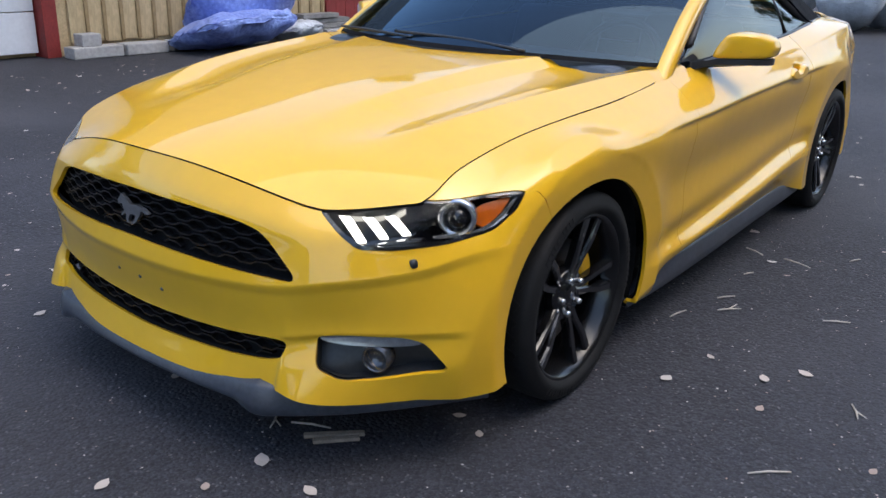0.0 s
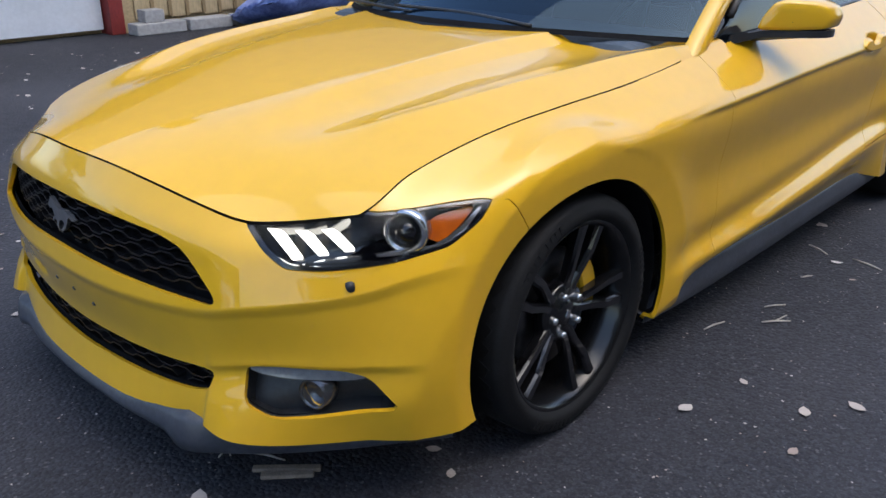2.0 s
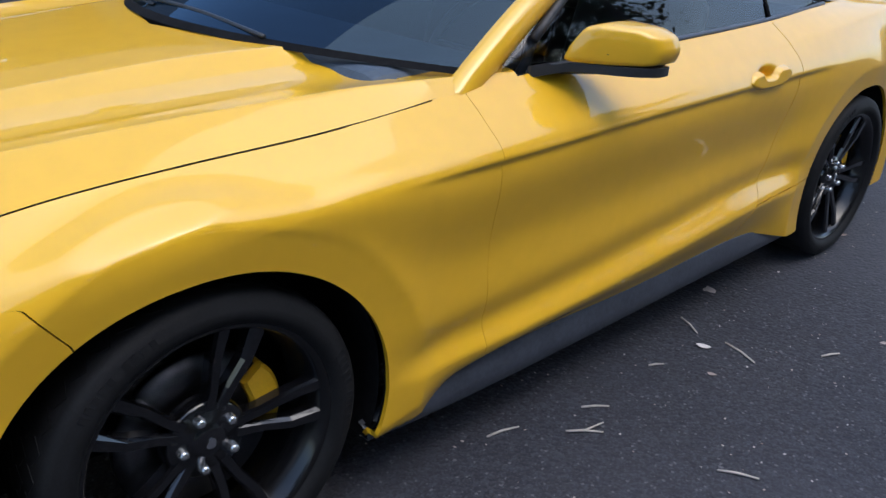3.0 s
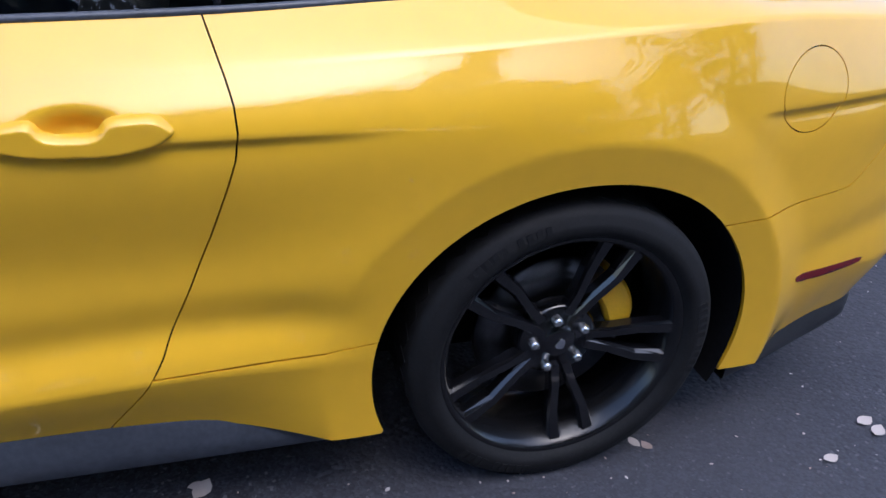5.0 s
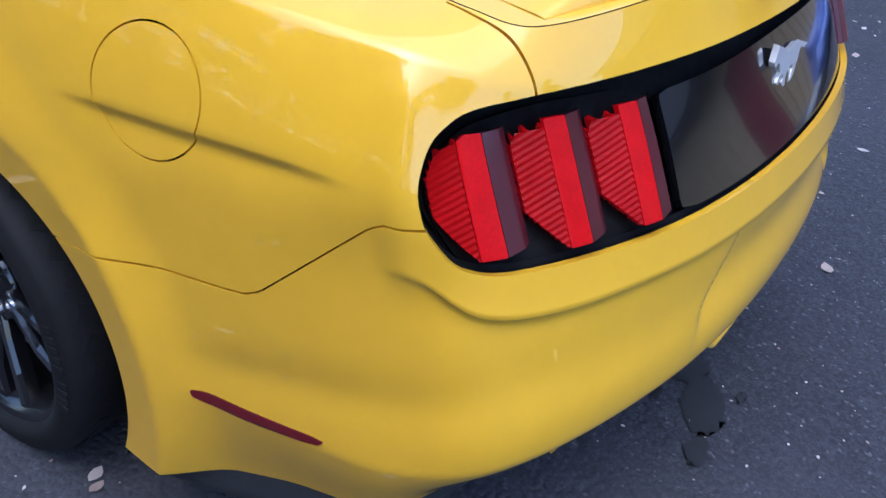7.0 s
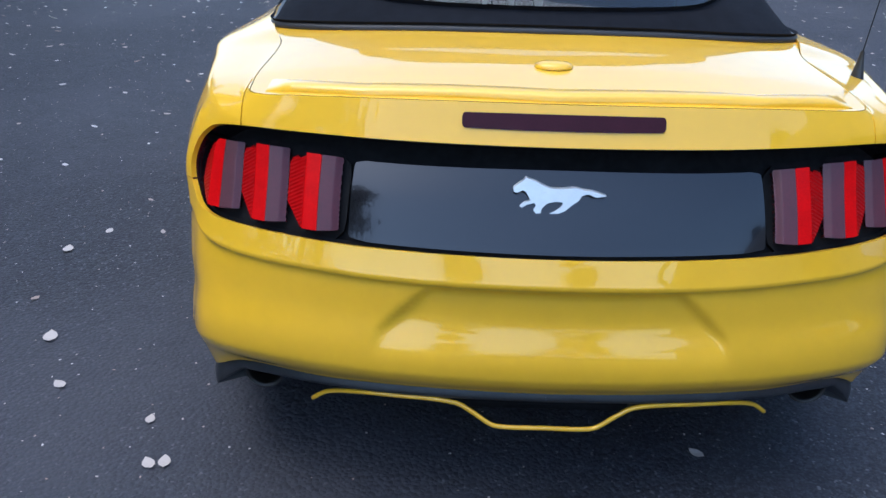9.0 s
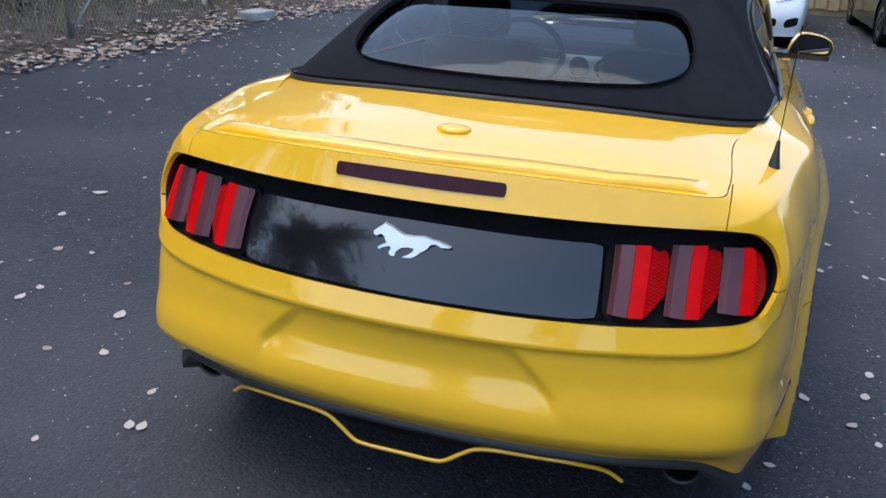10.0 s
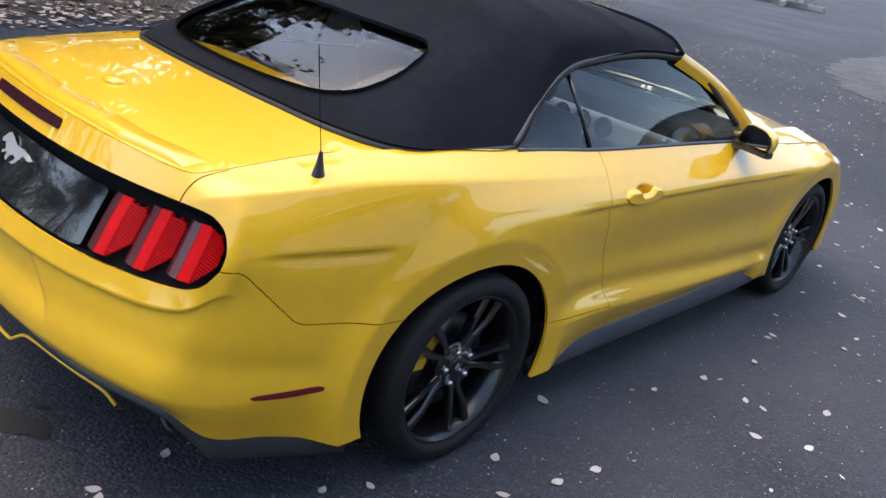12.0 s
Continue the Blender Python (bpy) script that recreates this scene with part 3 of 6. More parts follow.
def hood_sheet():
    """The hood on columns that follow its own fold lines."""
    xs = np.arange(.72, 2.262, .010)
    lines = [0 * xs] + hood_lines(xs)
    lines[4] = lines[4] + .03
    cols = []
    for (a, c), n in zip(zip(lines, lines[1:]), (26, 8, 22, 14)):
        for t in np.linspace(0, 1, n, endpoint=False):
            t = t if n == 26 else .5 - .5 * math.cos(math.pi * t)
            cols.append(a + (c - a) * t)
    cols.append(lines[4])
    Y = np.array(cols).T
    X = np.repeat(xs[:, None], Y.shape[1], 1)
    V = np.stack([X, Y, hood_height(X, Y)], 2).reshape(-1, 3)
    F = grid_faces(*Y.shape, True)
    for rule in (lambda V: in_waist(V) - .0032 - .0016 * smooth01((V[:, 0] - 1.9) / .1), hood_back):
        V, F = clip(V, F, rule(V))
    return V, F


middle_part("hood", *hood_sheet(), PAINT, car, .014)
middle_part("trunk_lid", *sheet(-2.33, -1.52, .72, .011, deck_height, [lambda V: in_waist(V) - .0025]), PAINT, car, .010)


# ---- lamps, grilles and trim, laid on the body's own surface ----
def upright(V):
    """Chart of the rear corner in which the lamps' edges stand upright."""
    return np.stack([V[:, 1] + V[:, 0] - .36 * (V[:, 2] - .70), V[:, 2]], 1)


def fine(chart, lo, hi, k=4):
    """A finer copy of the piece of the body that a chart shows between lo and hi: places, outward normals, faces."""
    c = chart(BODY_V).reshape(*GRID.shape[:2], 2)
    side = GRID[..., 0] > 0 if chart is fr else GRID[..., 0] < 0 if chart in (rr, upright) else np.ones(GRID.shape[:2], bool)
    if chart is front_yz:
        side = GRID[..., 0] > 1.8
    if chart is back_yz:
        side = GRID[..., 0] < -1.9
    ok = side & (c[..., 0] > lo[0] - .04) & (c[..., 0] < hi[0] + .04) & (c[..., 1] > lo[1] - .04) & (c[..., 1] < hi[1] + .04)
    u, v = np.nonzero(ok.any(1))[0], np.nonzero(ok.any(0))[0]
    u0, u1, v0, v1 = max(u[0] - 1, 0), min(u[-1] + 2, len(GRID)), max(v[0] - 1, 0), min(v[-1] + 2, GRID.shape[1])
    out = []
    flip = np.array([1, -1, 1])
    for g in (GRID, GRID_N):
        g = g[u0:u1, v0:v1]
        first, last = u0 == 0, u1 == len(GRID)
        if first:
            g = np.concatenate([g[2:0:-1] * flip, g])
        if last:
            g = np.concatenate([g, g[-2:-4:-1] * flip])
        g = catmull(g, k)
        g = g[2 * k:] if first else g
        g = g[:len(g) - 2 * k] if last else g
        g = np.swapaxes(catmull(np.swapaxes(g, 0, 1), k), 0, 1)
        out.append(g)
    n = out[1] / np.linalg.norm(out[1], axis=2, keepdims=True)
    return out[0].reshape(-1, 3), n.reshape(-1, 3), grid_faces(*out[0].shape[:2])


def front_yz(V):
    return np.stack([V[:, 1], V[:, 2]], 1)


def back_yz(V):
    return np.stack([V[:, 1], V[:, 2]], 1)


def xz(V):
    return np.stack([V[:, 0], V[:, 2]], 1)


def patch(chart, poly, off, grow=0.0, depth=0.0, hole=None, k=4):
    """The body's surface inside an outline of a chart, moved off along its normal (a number or a function of the chart)."""
    poly = np.asarray(poly, float)
    V, N, F = fine(chart, poly.min(0), poly.max(0), k)
    C = chart(V)
    d = off(C) if callable(off) else off
    g = inside(C, poly) + grow
    W = V + N * np.reshape(d, (-1, 1))
    W[np.abs(V[:, 1]) < 1e-6, 1] = 0
    keep, F2 = clip(W, F, g)
    if hole is not None:
        keep, F2 = clip(keep, F2, -inside(chart(keep), hole))
    return flanged(keep, F2, depth) if depth else (keep, F2)


def rim_walls(chart, poly, depth, grow=0.0):
    V, F = patch(chart, poly, -.002, grow)
    n = len(F)
    V2, F2 = flanged(V, F, depth)
    walls = [f for f in F2[n:] if max(abs(V2[i][1]) for i in f) > 1e-4]
    used = sorted({i for f in walls for i in f})
    back = {v: i for i, v in enumerate(used)}
    return V2[used], [tuple(back[i] for i in f) for f in walls]


def surf(chart, a, b, keep=None):
    """The body's place and outward normal nearest to a chart's point."""
    c = chart(BODY_V)
    d = np.hypot(c[:, 0] - a, c[:, 1] - b)
    if keep is not None:
        d = np.where(keep(BODY_V), d, 9)
    i = int(d.argmin())
    return Vector(BODY_V[i]), Vector(BODY_N[i])


def both_sides(name, V, F, mat, parent, label=""):
    return (mesh_object(name, V, F, mat, parent[0], label),
            mesh_object(name, V * (1, -1, 1), [tuple(reversed(f)) for f in F], mat, parent[1], label))


def oriented(V, at, n, spin=0.0):
    """Turned solids made along y, set at a place with y along n."""
    q = Vector((0, 1, 0)).rotation_difference(Vector(n)).to_matrix()
    return np.array([tuple(Vector(at) + q @ Vector(v)) for v in V])


# upper and lower grilles
Vg, Fg = both(*patch(front_yz, GRILLE, -.048, .02))
mesh_object("grille_backing", Vg, Fg, DARK, car)
Vg, Fg = both(*patch(front_yz, INTAKE, -.048, .012))
mesh_object("intake_backing", Vg, Fg, DARK, car)


def mesh_bars(outline, z0, z1, rows, period, amp, xf, thick, deep):
    """Rows of stepped bars that make flat hexagons between them."""
    V, F = [], []
    for r in range(rows):
        z = z0 + (z1 - z0) * (r + .5) / rows
        shift = (r % 2) * period / 2
        for k in range(-16, 17):
            y0 = k * period + shift - period / 4
            legs = [(y0, z), (y0 + period * .32, z), (y0 + period * .5, z + amp), (y0 + period * .82, z + amp), (y0 + period, z)]
            for (a, za), (b, zb) in zip(legs, legs[1:]):
                mid = np.array([[abs(a + b) / 2, (za + zb) / 2]])
                if inside(mid, outline)[0] < .004:
                    continue
                n = len(V)
                for yy, zz in ((a, za), (b, zb)):
                    x = xf(yy)
                    V += [(x, yy, zz - thick), (x, yy, zz + thick), (x - deep, yy, zz + thick), (x - deep, yy, zz - thick)]
                F += [(n, n + 1, n + 5, n + 4), (n + 1, n + 2, n + 6, n + 5), (n + 3, n, n + 4, n + 7)]
    return np.array(V), F


V, F = mesh_bars(GRILLE, .533, .683, 8, .098, .0095, lambda y: 2.238 - .30 * y * y, .0018, .022)
mesh_object("grille_mesh", V, F, GRILLE_BLACK, car, "black honeycomb grille", smooth=False)
V, F = mesh_bars(INTAKE, .285, .362, 4, .098, .0095, lambda y: 2.232 - .28 * y * y, .0018, .022)
mesh_object("intake_mesh", V, F, GRILLE_BLACK, car, smooth=False)

EMBLEM_SHAPE = [(0, .72), (.01, .62), (.05, .60), (.10, .67), (.14, .62), (.17, .48), (.19, .41), (.12, .36), (.07, .26), (.10, .22), (.15, .30), (.23, .35), (.25, .28), (.22, .17),
         (.26, .05), (.32, .02), (.30, .11), (.31, .21), (.37, .35), (.46, .40), (.54, .38), (.52, .27), (.45, .15), (.37, .07), (.39, .01), (.46, .06), (.57, .18), (.63, .32),
         (.70, .43), (.73, .56), (.80, .61), (.88, .53), (1.0, .57), (.92, .63), (.84, .69), (.76, .70), (.66, .76), (.52, .72), (.40, .72), (.32, .80), (.24, .90), (.16, .96), (.13, 1.0), (.11, .92), (.05, .82)]


def badge(name, at, width, height, facing, lean):
    """A plain bright metal shape; its blunt end points to the car's side given by facing."""
    sx = 1 if at[0] > 0 else -1
    V, F = plate(rounded(EMBLEM_SHAPE, 1, .12), .010, lambda u, v, w: (at[0] + sx * w + lean * (v - .5) * height, facing * (u - .5) * width, at[2] + (v - .5) * height))
    if sx * facing < 0:
        F = [tuple(reversed(f)) for f in F]
    return mesh_object(name, V, F, EMBLEM if sx < 0 else DARK_EMBLEM, car, "bright metal emblem" if sx < 0 else "dark chrome emblem", smooth=False)


badge("grille_emblem", (2.240, 0, .606), .140, .084, 1, 0)
badge("tail_emblem", (-2.336, 0, .806), .185, .074, -1, .30)

# headlamps
lamps = (new("headlamp"), new("headlamp"))
for lamp in lamps:
    lamp.parent = car
    tagged(lamp, "clear headlamp with three lit white bars")
both_sides("housing", *patch(fr, HEADLAMP, -.100, .012), GLOSS_BLACK, lamps)
V, F = rim_walls(fr, HEADLAMP, .100, .001)
both_sides("housing_wall", V, F, GLOSS_BLACK, lamps)
V, F = patch(fr, HEADLAMP, -.004, -.001, .012, rounded(HEADLAMP + (np.array([-1.17, .668]) - HEADLAMP) * (.055, .16), 0))
both_sides("bezel", V, F, GLOSS_BLACK, lamps)
for k in range(3):
    top, foot = Vector((2.050, .569, .677)).lerp(Vector((1.980, .643, .685)), k / 2), Vector((1.996, .612, .600)).lerp(Vector((1.917, .691, .618)), k / 2)
    step = Vector((-.035, .037, .004))
    deep = step.cross(foot - top).normalized() * .012
    deep = -deep if deep.x > 0 else deep
    top, foot = top + Vector((.010, .008, .002)), foot + Vector((.010, .008, .002))
    ring = [top, top + step * .25, top + step * .50, foot, foot - step * .04, foot - step * .40]
    V = np.array([tuple(p) for p in ring] + [tuple(p + deep) for p in ring])
    F = outward(V, [tuple(range(5, -1, -1)), tuple(range(6, 12))] + [(i, (i + 1) % 6, 6 + (i + 1) % 6, 6 + i) for i in range(6)], V.mean(0))
    F = [f if np.cross(V[f[1]] - V[f[0]], V[f[2]] - V[f[0]]) @ (V[list(f)].mean(0) - V.mean(0)) > 0 else tuple(reversed(f)) for f in F]
    for lamp, side in zip(lamps, (1, -1)):
        mesh_object("light_bar", V * (1, side, 1), F if side > 0 else [tuple(reversed(f)) for f in F], DRL, lamp, smooth=False)
V, F = patch(fr, rounded([(-1.40, .617), (-1.20, .623), (-1.19, .634), (-1.34, .627)], 1), -.024, 0, .012)
both_sides("side_light", V, F, SILVER, lamps)
V, F = patch(fr, rounded([(-1.005, .662), (-.985, .705), (-.845, .719), (-.90, .678), (-.96, .650)], 2, .15), -.022, 0, .015)
both_sides("amber_reflector", V, F, AMBER, lamps)
V, F = patch(fr, rounded([(-1.15, .632), (-1.00, .632), (-.90, .660), (-.825, .717), (-.835, .718), (-.915, .668), (-1.00, .643), (-1.15, .638)], 1, .2), -.016, 0, .012)
both_sides("chrome_strip", V, F, SILVER, lamps)
at, n = surf(fr, -1.085, .676, lambda V: V[:, 0] > 1.5)
n = Vector((.9, .42, .06)).normalized()
at = at - n * .040
V, F = lathe([(0, .030), (.012, .028), (.022, .021), (.029, .008), (.030, -.02)], 32)
both_sides("projector_lens", oriented(V, at, n), F, GLOSS_BLACK, lamps)
V, F = lathe([(.031, -.02), (.032, .012), (.040, .020), (.047, .018), (.049, .010), (.047, -.02)], 32)
both_sides("projector_ring", oriented(V, at, n), F, SILVER, lamps)
V, F = patch(fr, HEADLAMP, -.0015, -.0025)
for ob in both_sides("lamp_cover", V, F, CLEAR, lamps):
    ob.visible_shadow = False

# fog lamps with the turn signals above them
fogs = (new("fog_lamp"), new("fog_lamp"))
for lamp in fogs:
    lamp.parent = car
    tagged(lamp, "black fog lamp pocket with a clear turn signal")
both_sides("pocket", *patch(fr, FOG, -.055, .012), BLACK_TRIM, fogs)
both_sides("pocket_wall", *rim_walls(fr, FOG, .058, .001), BLACK_TRIM, fogs)
V, F = patch(fr, rounded([(-1.552, .372), (-1.44, .364), (-1.24, .362), (-1.185, .368), (-1.26, .386), (-1.45, .392), (-1.555, .387)], 1), -.008, 0, .012)
both_sides("turn_signal", V, F, SIGNAL, fogs)
V, F = patch(fr, rounded([(-1.552, .372), (-1.44, .364), (-1.24, .362), (-1.185, .368), (-1.26, .386), (-1.45, .392), (-1.555, .387)], 1), -.003, .001)
both_sides("signal_cover", V, F, CLEAR, fogs)
at, n = surf(fr, -1.385, .328, lambda V: V[:, 0] > 1.7)
n = Vector((.96, .28, .0)).normalized()
V, F = lathe([(0, -.030), (.018, -.030), (.028, -.018), (.031, -.007), (.035, -.006), (.038, -.05)], 32)
both_sides("fog_reflector", oriented(V, at - n * .014, n), F, FOG_REFLECTOR, fogs)
V, F = lathe([(0, -.004), (.018, -.006), (.031, -.012)], 32)
both_sides("fog_lens", oriented(V, at - n * .012, n), F, CLEAR, fogs)

# small things on the nose
at, n = surf(fr, -1.236, .583, lambda V: V[:, 0] > 1.7)
V, F = plate(rounded([(-.011, -.012), (.006, -.012), (.010, .010), (-.011, .010)], 2), .004, lambda u, v, w: (u, w, v))
mirrored_parts("washer_cap", oriented(V, at, n), F, BLACK_TRIM, car, 0)
for y, z in ((.100, .412), (-.085, .425), (.01, .425)):
    at, n = surf(front_yz, abs(y), z, lambda V: V[:, 0] > 1.9)
    V, F = lathe([(0, .003), (.004, .003), (.006, 0)], 10)
    V = oriented(V, at, n)
    mesh_object("plate_bolt", V * (1, -1 if y < 0 else 1, 1), F, STEEL, car)


def skirt(name, path, heights, lows, out, inset, mat, label=""):
    """A lip below the body: an outer face from the body's hem down, then a turn inwards."""
    p = catmull(path, 8)
    hi = np.interp(np.linspace(0, 1, len(p)), np.linspace(0, 1, len(heights)), heights)
    lo = np.interp(np.linspace(0, 1, len(p)), np.linspace(0, 1, len(lows)), lows)
    d = np.gradient(p, axis=0)
    nrm = np.stack([d[:, 1], -d[:, 0]], 1)
    nrm /= np.linalg.norm(nrm, axis=1, keepdims=True)
    rows = []
    for (x, y), (nx, ny), a, b in zip(p, nrm, hi, lo):
        prof = [(-.030, a + .012), (-.002, a + .006), (.3 * out, a - .004), (out, a * .45 + b * .55), (out * .9, b + .004), (out * .6, b), (-inset, b + .006), (-inset, b + .03)]
        rows.append([(x + nx * s, y + ny * s, z) for s, z in prof])
    g = np.array(rows)
    return g.reshape(-1, 3), grid_faces(*g.shape[:2])


# front splitter, side skirts, rear valance
V, F = skirt("", [(2.272, 0), (2.262, .22), (2.240, .38), (2.240, .452), (2.185, .525), (2.10, .615), (1.99, .715), (1.800, .868)],
             [.211, .214, .226, .237, .231, .220, .213, .203], [.182, .181, .175, .160, .158, .158, .162, .172], .014, .14, GREY_TRIM)
middle_part("front_splitter", V, F, GREY_TRIM, car, 0, "dull grey-black chin splitter")
V, F = skirt("", [(1.000, .882), (.86, .890), (.66, .896), (.3, .898), (0, .897), (-.3, .896), (-.55, .895), (-.70, .894), (-.86, .890), (-.965, .886)],
             [.186, .228, .258, .259, .259, .262, .266, .258, .226, .208], [.168, .166, .166, .168, .170, .172, .172, .172, .170, .168], .012, .12, GREY_TRIM)
mirrored_parts("side_skirt", V, F, GREY_TRIM, car, 0, "dull grey-black side skirt")
V, F = skirt("", [(-1.785, .866), (-1.90, .838), (-2.02, .805), (-2.10, .785), (-2.166, .764), (-2.192, .738), (-2.245, .676), (-2.290, .595), (-2.348, .45), (-2.384, .25), (-2.396, 0)],
             [.214, .238, .263, .279, .292, .306, .348, .362, .375, .382, .384], [.160, .176, .196, .212, .226, .262, .326, .340, .354, .360, .362], .008, .16, BLACK_TRIM)
middle_part("rear_valance", V, F, BLACK_TRIM, car, 0, "black lower rear valance")
path = catmull([(-2.293, .515, .280), (-2.310, .480, .310), (-2.350, .41, .340), (-2.370, .33, .348), (-2.393, .19, .348), (-2.398, .155, .330), (-2.402, .112, .301), (-2.403, .09, .297), (-2.405, 0, .298)], 6)
path = np.concatenate([path[:-1], path[::-1] * (1, -1, 1)])
V, F = tube(path, .0055, 8)
mesh_object("diffuser_trim", V, F, PAINT, car, "thin yellow trim strip")
bm = bmesh.new()
box_into(bm, (-2.33, -.20, .285), (-1.80, .20, .36), .02)
box_into(bm, (-2.24, -.52, .27), (-1.80, .52, .36), .02)
part("diffuser", bm, DARK, car)
for s in (1, -1):
    V, F = lathe([(.036, -.20), (.040, -.20), (.044, -.02), (.046, 0), (.043, .002), (.039, -.01), (.036, -.18)], 28)
    V = np.stack([-V[:, 1] - 2.215, V[:, 0] + s * .64, V[:, 2] + .298], 1)
    mesh_object("exhaust_tip", V, F, EXHAUST, car, "dull steel exhaust tip")

# tail panel and lamps, leaning forward at the top
def lean(C):
    return -.034 * np.clip((C[:, 1] - .70) / .19, 0, 1.1)


V, F = both(*patch(rr, TAIL, lambda C: -.040 + lean(C), .014))
mesh_object("tail_recess", V, F, DARK, car)
V, F = rim_walls(rr, TAIL, .10, .001)
mirrored_parts("tail_frame", V, F, GLOSS_BLACK, car, 0)
PANEL = rounded([(-2.72, .866), (-1.985, .866), (-1.957, .861), (-1.952, .716), (-2.0, .710), (-2.72, .708)], 1, .06)
V, F = both(*patch(upright, PANEL, lambda C: -.012 + lean(C), 0, 0))
V, F = flanged(V, F, .012)
mesh_object("tail_panel", V, F, GLOSS_BLACK, car, "gloss black panel between the tail lamps")
tails = (new("tail_lamp"), new("tail_lamp"))
for lamp in tails:
    lamp.parent = car
    tagged(lamp, "red tail lamp of three ribbed upright bars")
LAMP = rounded([(-1.885, .878), (-1.62, .878), (-1.49, .866), (-1.428, .835), (-1.415, .80), (-1.428, .765), (-1.475, .725), (-1.545, .708), (-1.72, .703), (-1.937, .700)], 2, .15)
both_sides("lamp_base", *patch(rr, LAMP, lambda C: -.026 + lean(C), 0, .01), DARK, tails)
for a, b, top, low in ((-1.926, -1.777, .866, .722), (-1.773, -1.624, .868, .722), (-1.620, -1.458, .863, .728)):
    w = b - a
    slant = .010

    def ridge(C, a=a, w=w):
        t = (C[:, 0] - a) / w
        return lean(C) + np.interp(t, (-.1, 0, .10, .34, .60, 1.0, 1.1), (-.014, -.012, -.002, .007, .007, -.009, -.011))

    def ribbed(C, a=a, w=w):
        return ridge(C, a, w) + .0008 * np.sin((C[:, 1] + .35 * C[:, 0]) * 2 * math.pi / .0075)

    def inside_lamp(name, poly, shape, mat, k):
        V, F = patch(upright, np.array(poly), shape, 0, 0, k=k)
        V, F = clip(V, F, inside(rr(V), LAMP if a > -1.65 else TAIL) - (.003 if a > -1.65 else .012))
        both_sides(name, *flanged(V, F, .013), mat, tails)

    pink = [(a, low + .004), (a, top), (a + w * .33, top), (a + w * .33, low)]
    red = [(a + w * .34, low), (a + w * .34, top), (a + w * .62, top), (a + w * .62, low)]
    rib = [(a + w * .63, low), (a + w * .63, top - .010), (b - slant, top - .014), (b, top - .027), (b, low + .045), (b - .3 * w, low + .008)]
    inside_lamp("clear_lens", pink, ridge, PINK_LENS, 5)
    inside_lamp("red_lens", red, ridge, RED_LENS, 5)
    inside_lamp("ribbed_lens", rib, ribbed, RIB_LENS, 7)
V, F = both(*patch(back_yz, rounded([(-.3, .962), (.190, .962), (.197, .957), (.197, .937), (.190, .932), (-.3, .932)], 1), .003, 0, .0))
V, F = flanged(V, F, .006)
mesh_object("high_brake_light", V, F, RED_DARK, car, "dark smoked high brake light")
V, F = patch(xz, rounded([(-1.897, .420), (-1.904, .402), (-1.99, .404), (-2.094, .413), (-2.108, .427), (-2.0, .424)], 1, .2), .0015, 0, .006)
mirrored_parts("side_marker", V, F, MARKER, car, 0, "dark red side marker")

# deck spoiler, knob, mast
ys = np.linspace(-.60, .60, 61)
rows = []
for y in ys:
    e = smooth01((.60 - abs(y)) / .05) * .9 + .1
    xl = np.interp(abs(y), (0, .4, .62), (-2.283, -2.252, -2.185))
    rows.append([(xl + s, y, float(deck_height(np.array(xl + s), np.array(y))) + h * e) for s, h in ((.075, -.001), (.05, .007), (.02, .014), (.004, .015), (-.006, .010), (-.008, .0), (-.006, -.012))])
g = np.array(rows)
mesh_object("spoiler", g.reshape(-1, 3), grid_faces(*g.shape[:2], True), PAINT, car)
V, F = lathe([(.040, 0), (.039, .006), (.030, .011), (.015, .0135), (0, .014)], 28, "z")
mesh_object("trunk_emblem_cap", V * (.75, 1.05, 1) + (-2.072, 0, 1.002), F, PAINT, car)
V, F = lathe([(.020, 0), (.017, .008), (.008, .050), (.0045, .075)], 14, "z")
mesh_object("mast_base", V * (1.2, .9, 1) + (-1.905, -.736, .950), F, BLACK_TRIM, car)
V, F = tube([(-1.905, -.736, 1.02), (-1.93, -.736, 1.15), (-1.955, -.736, 1.29)], .0012, 6)
mesh_object("mast_rod", V, F, DARK, car)

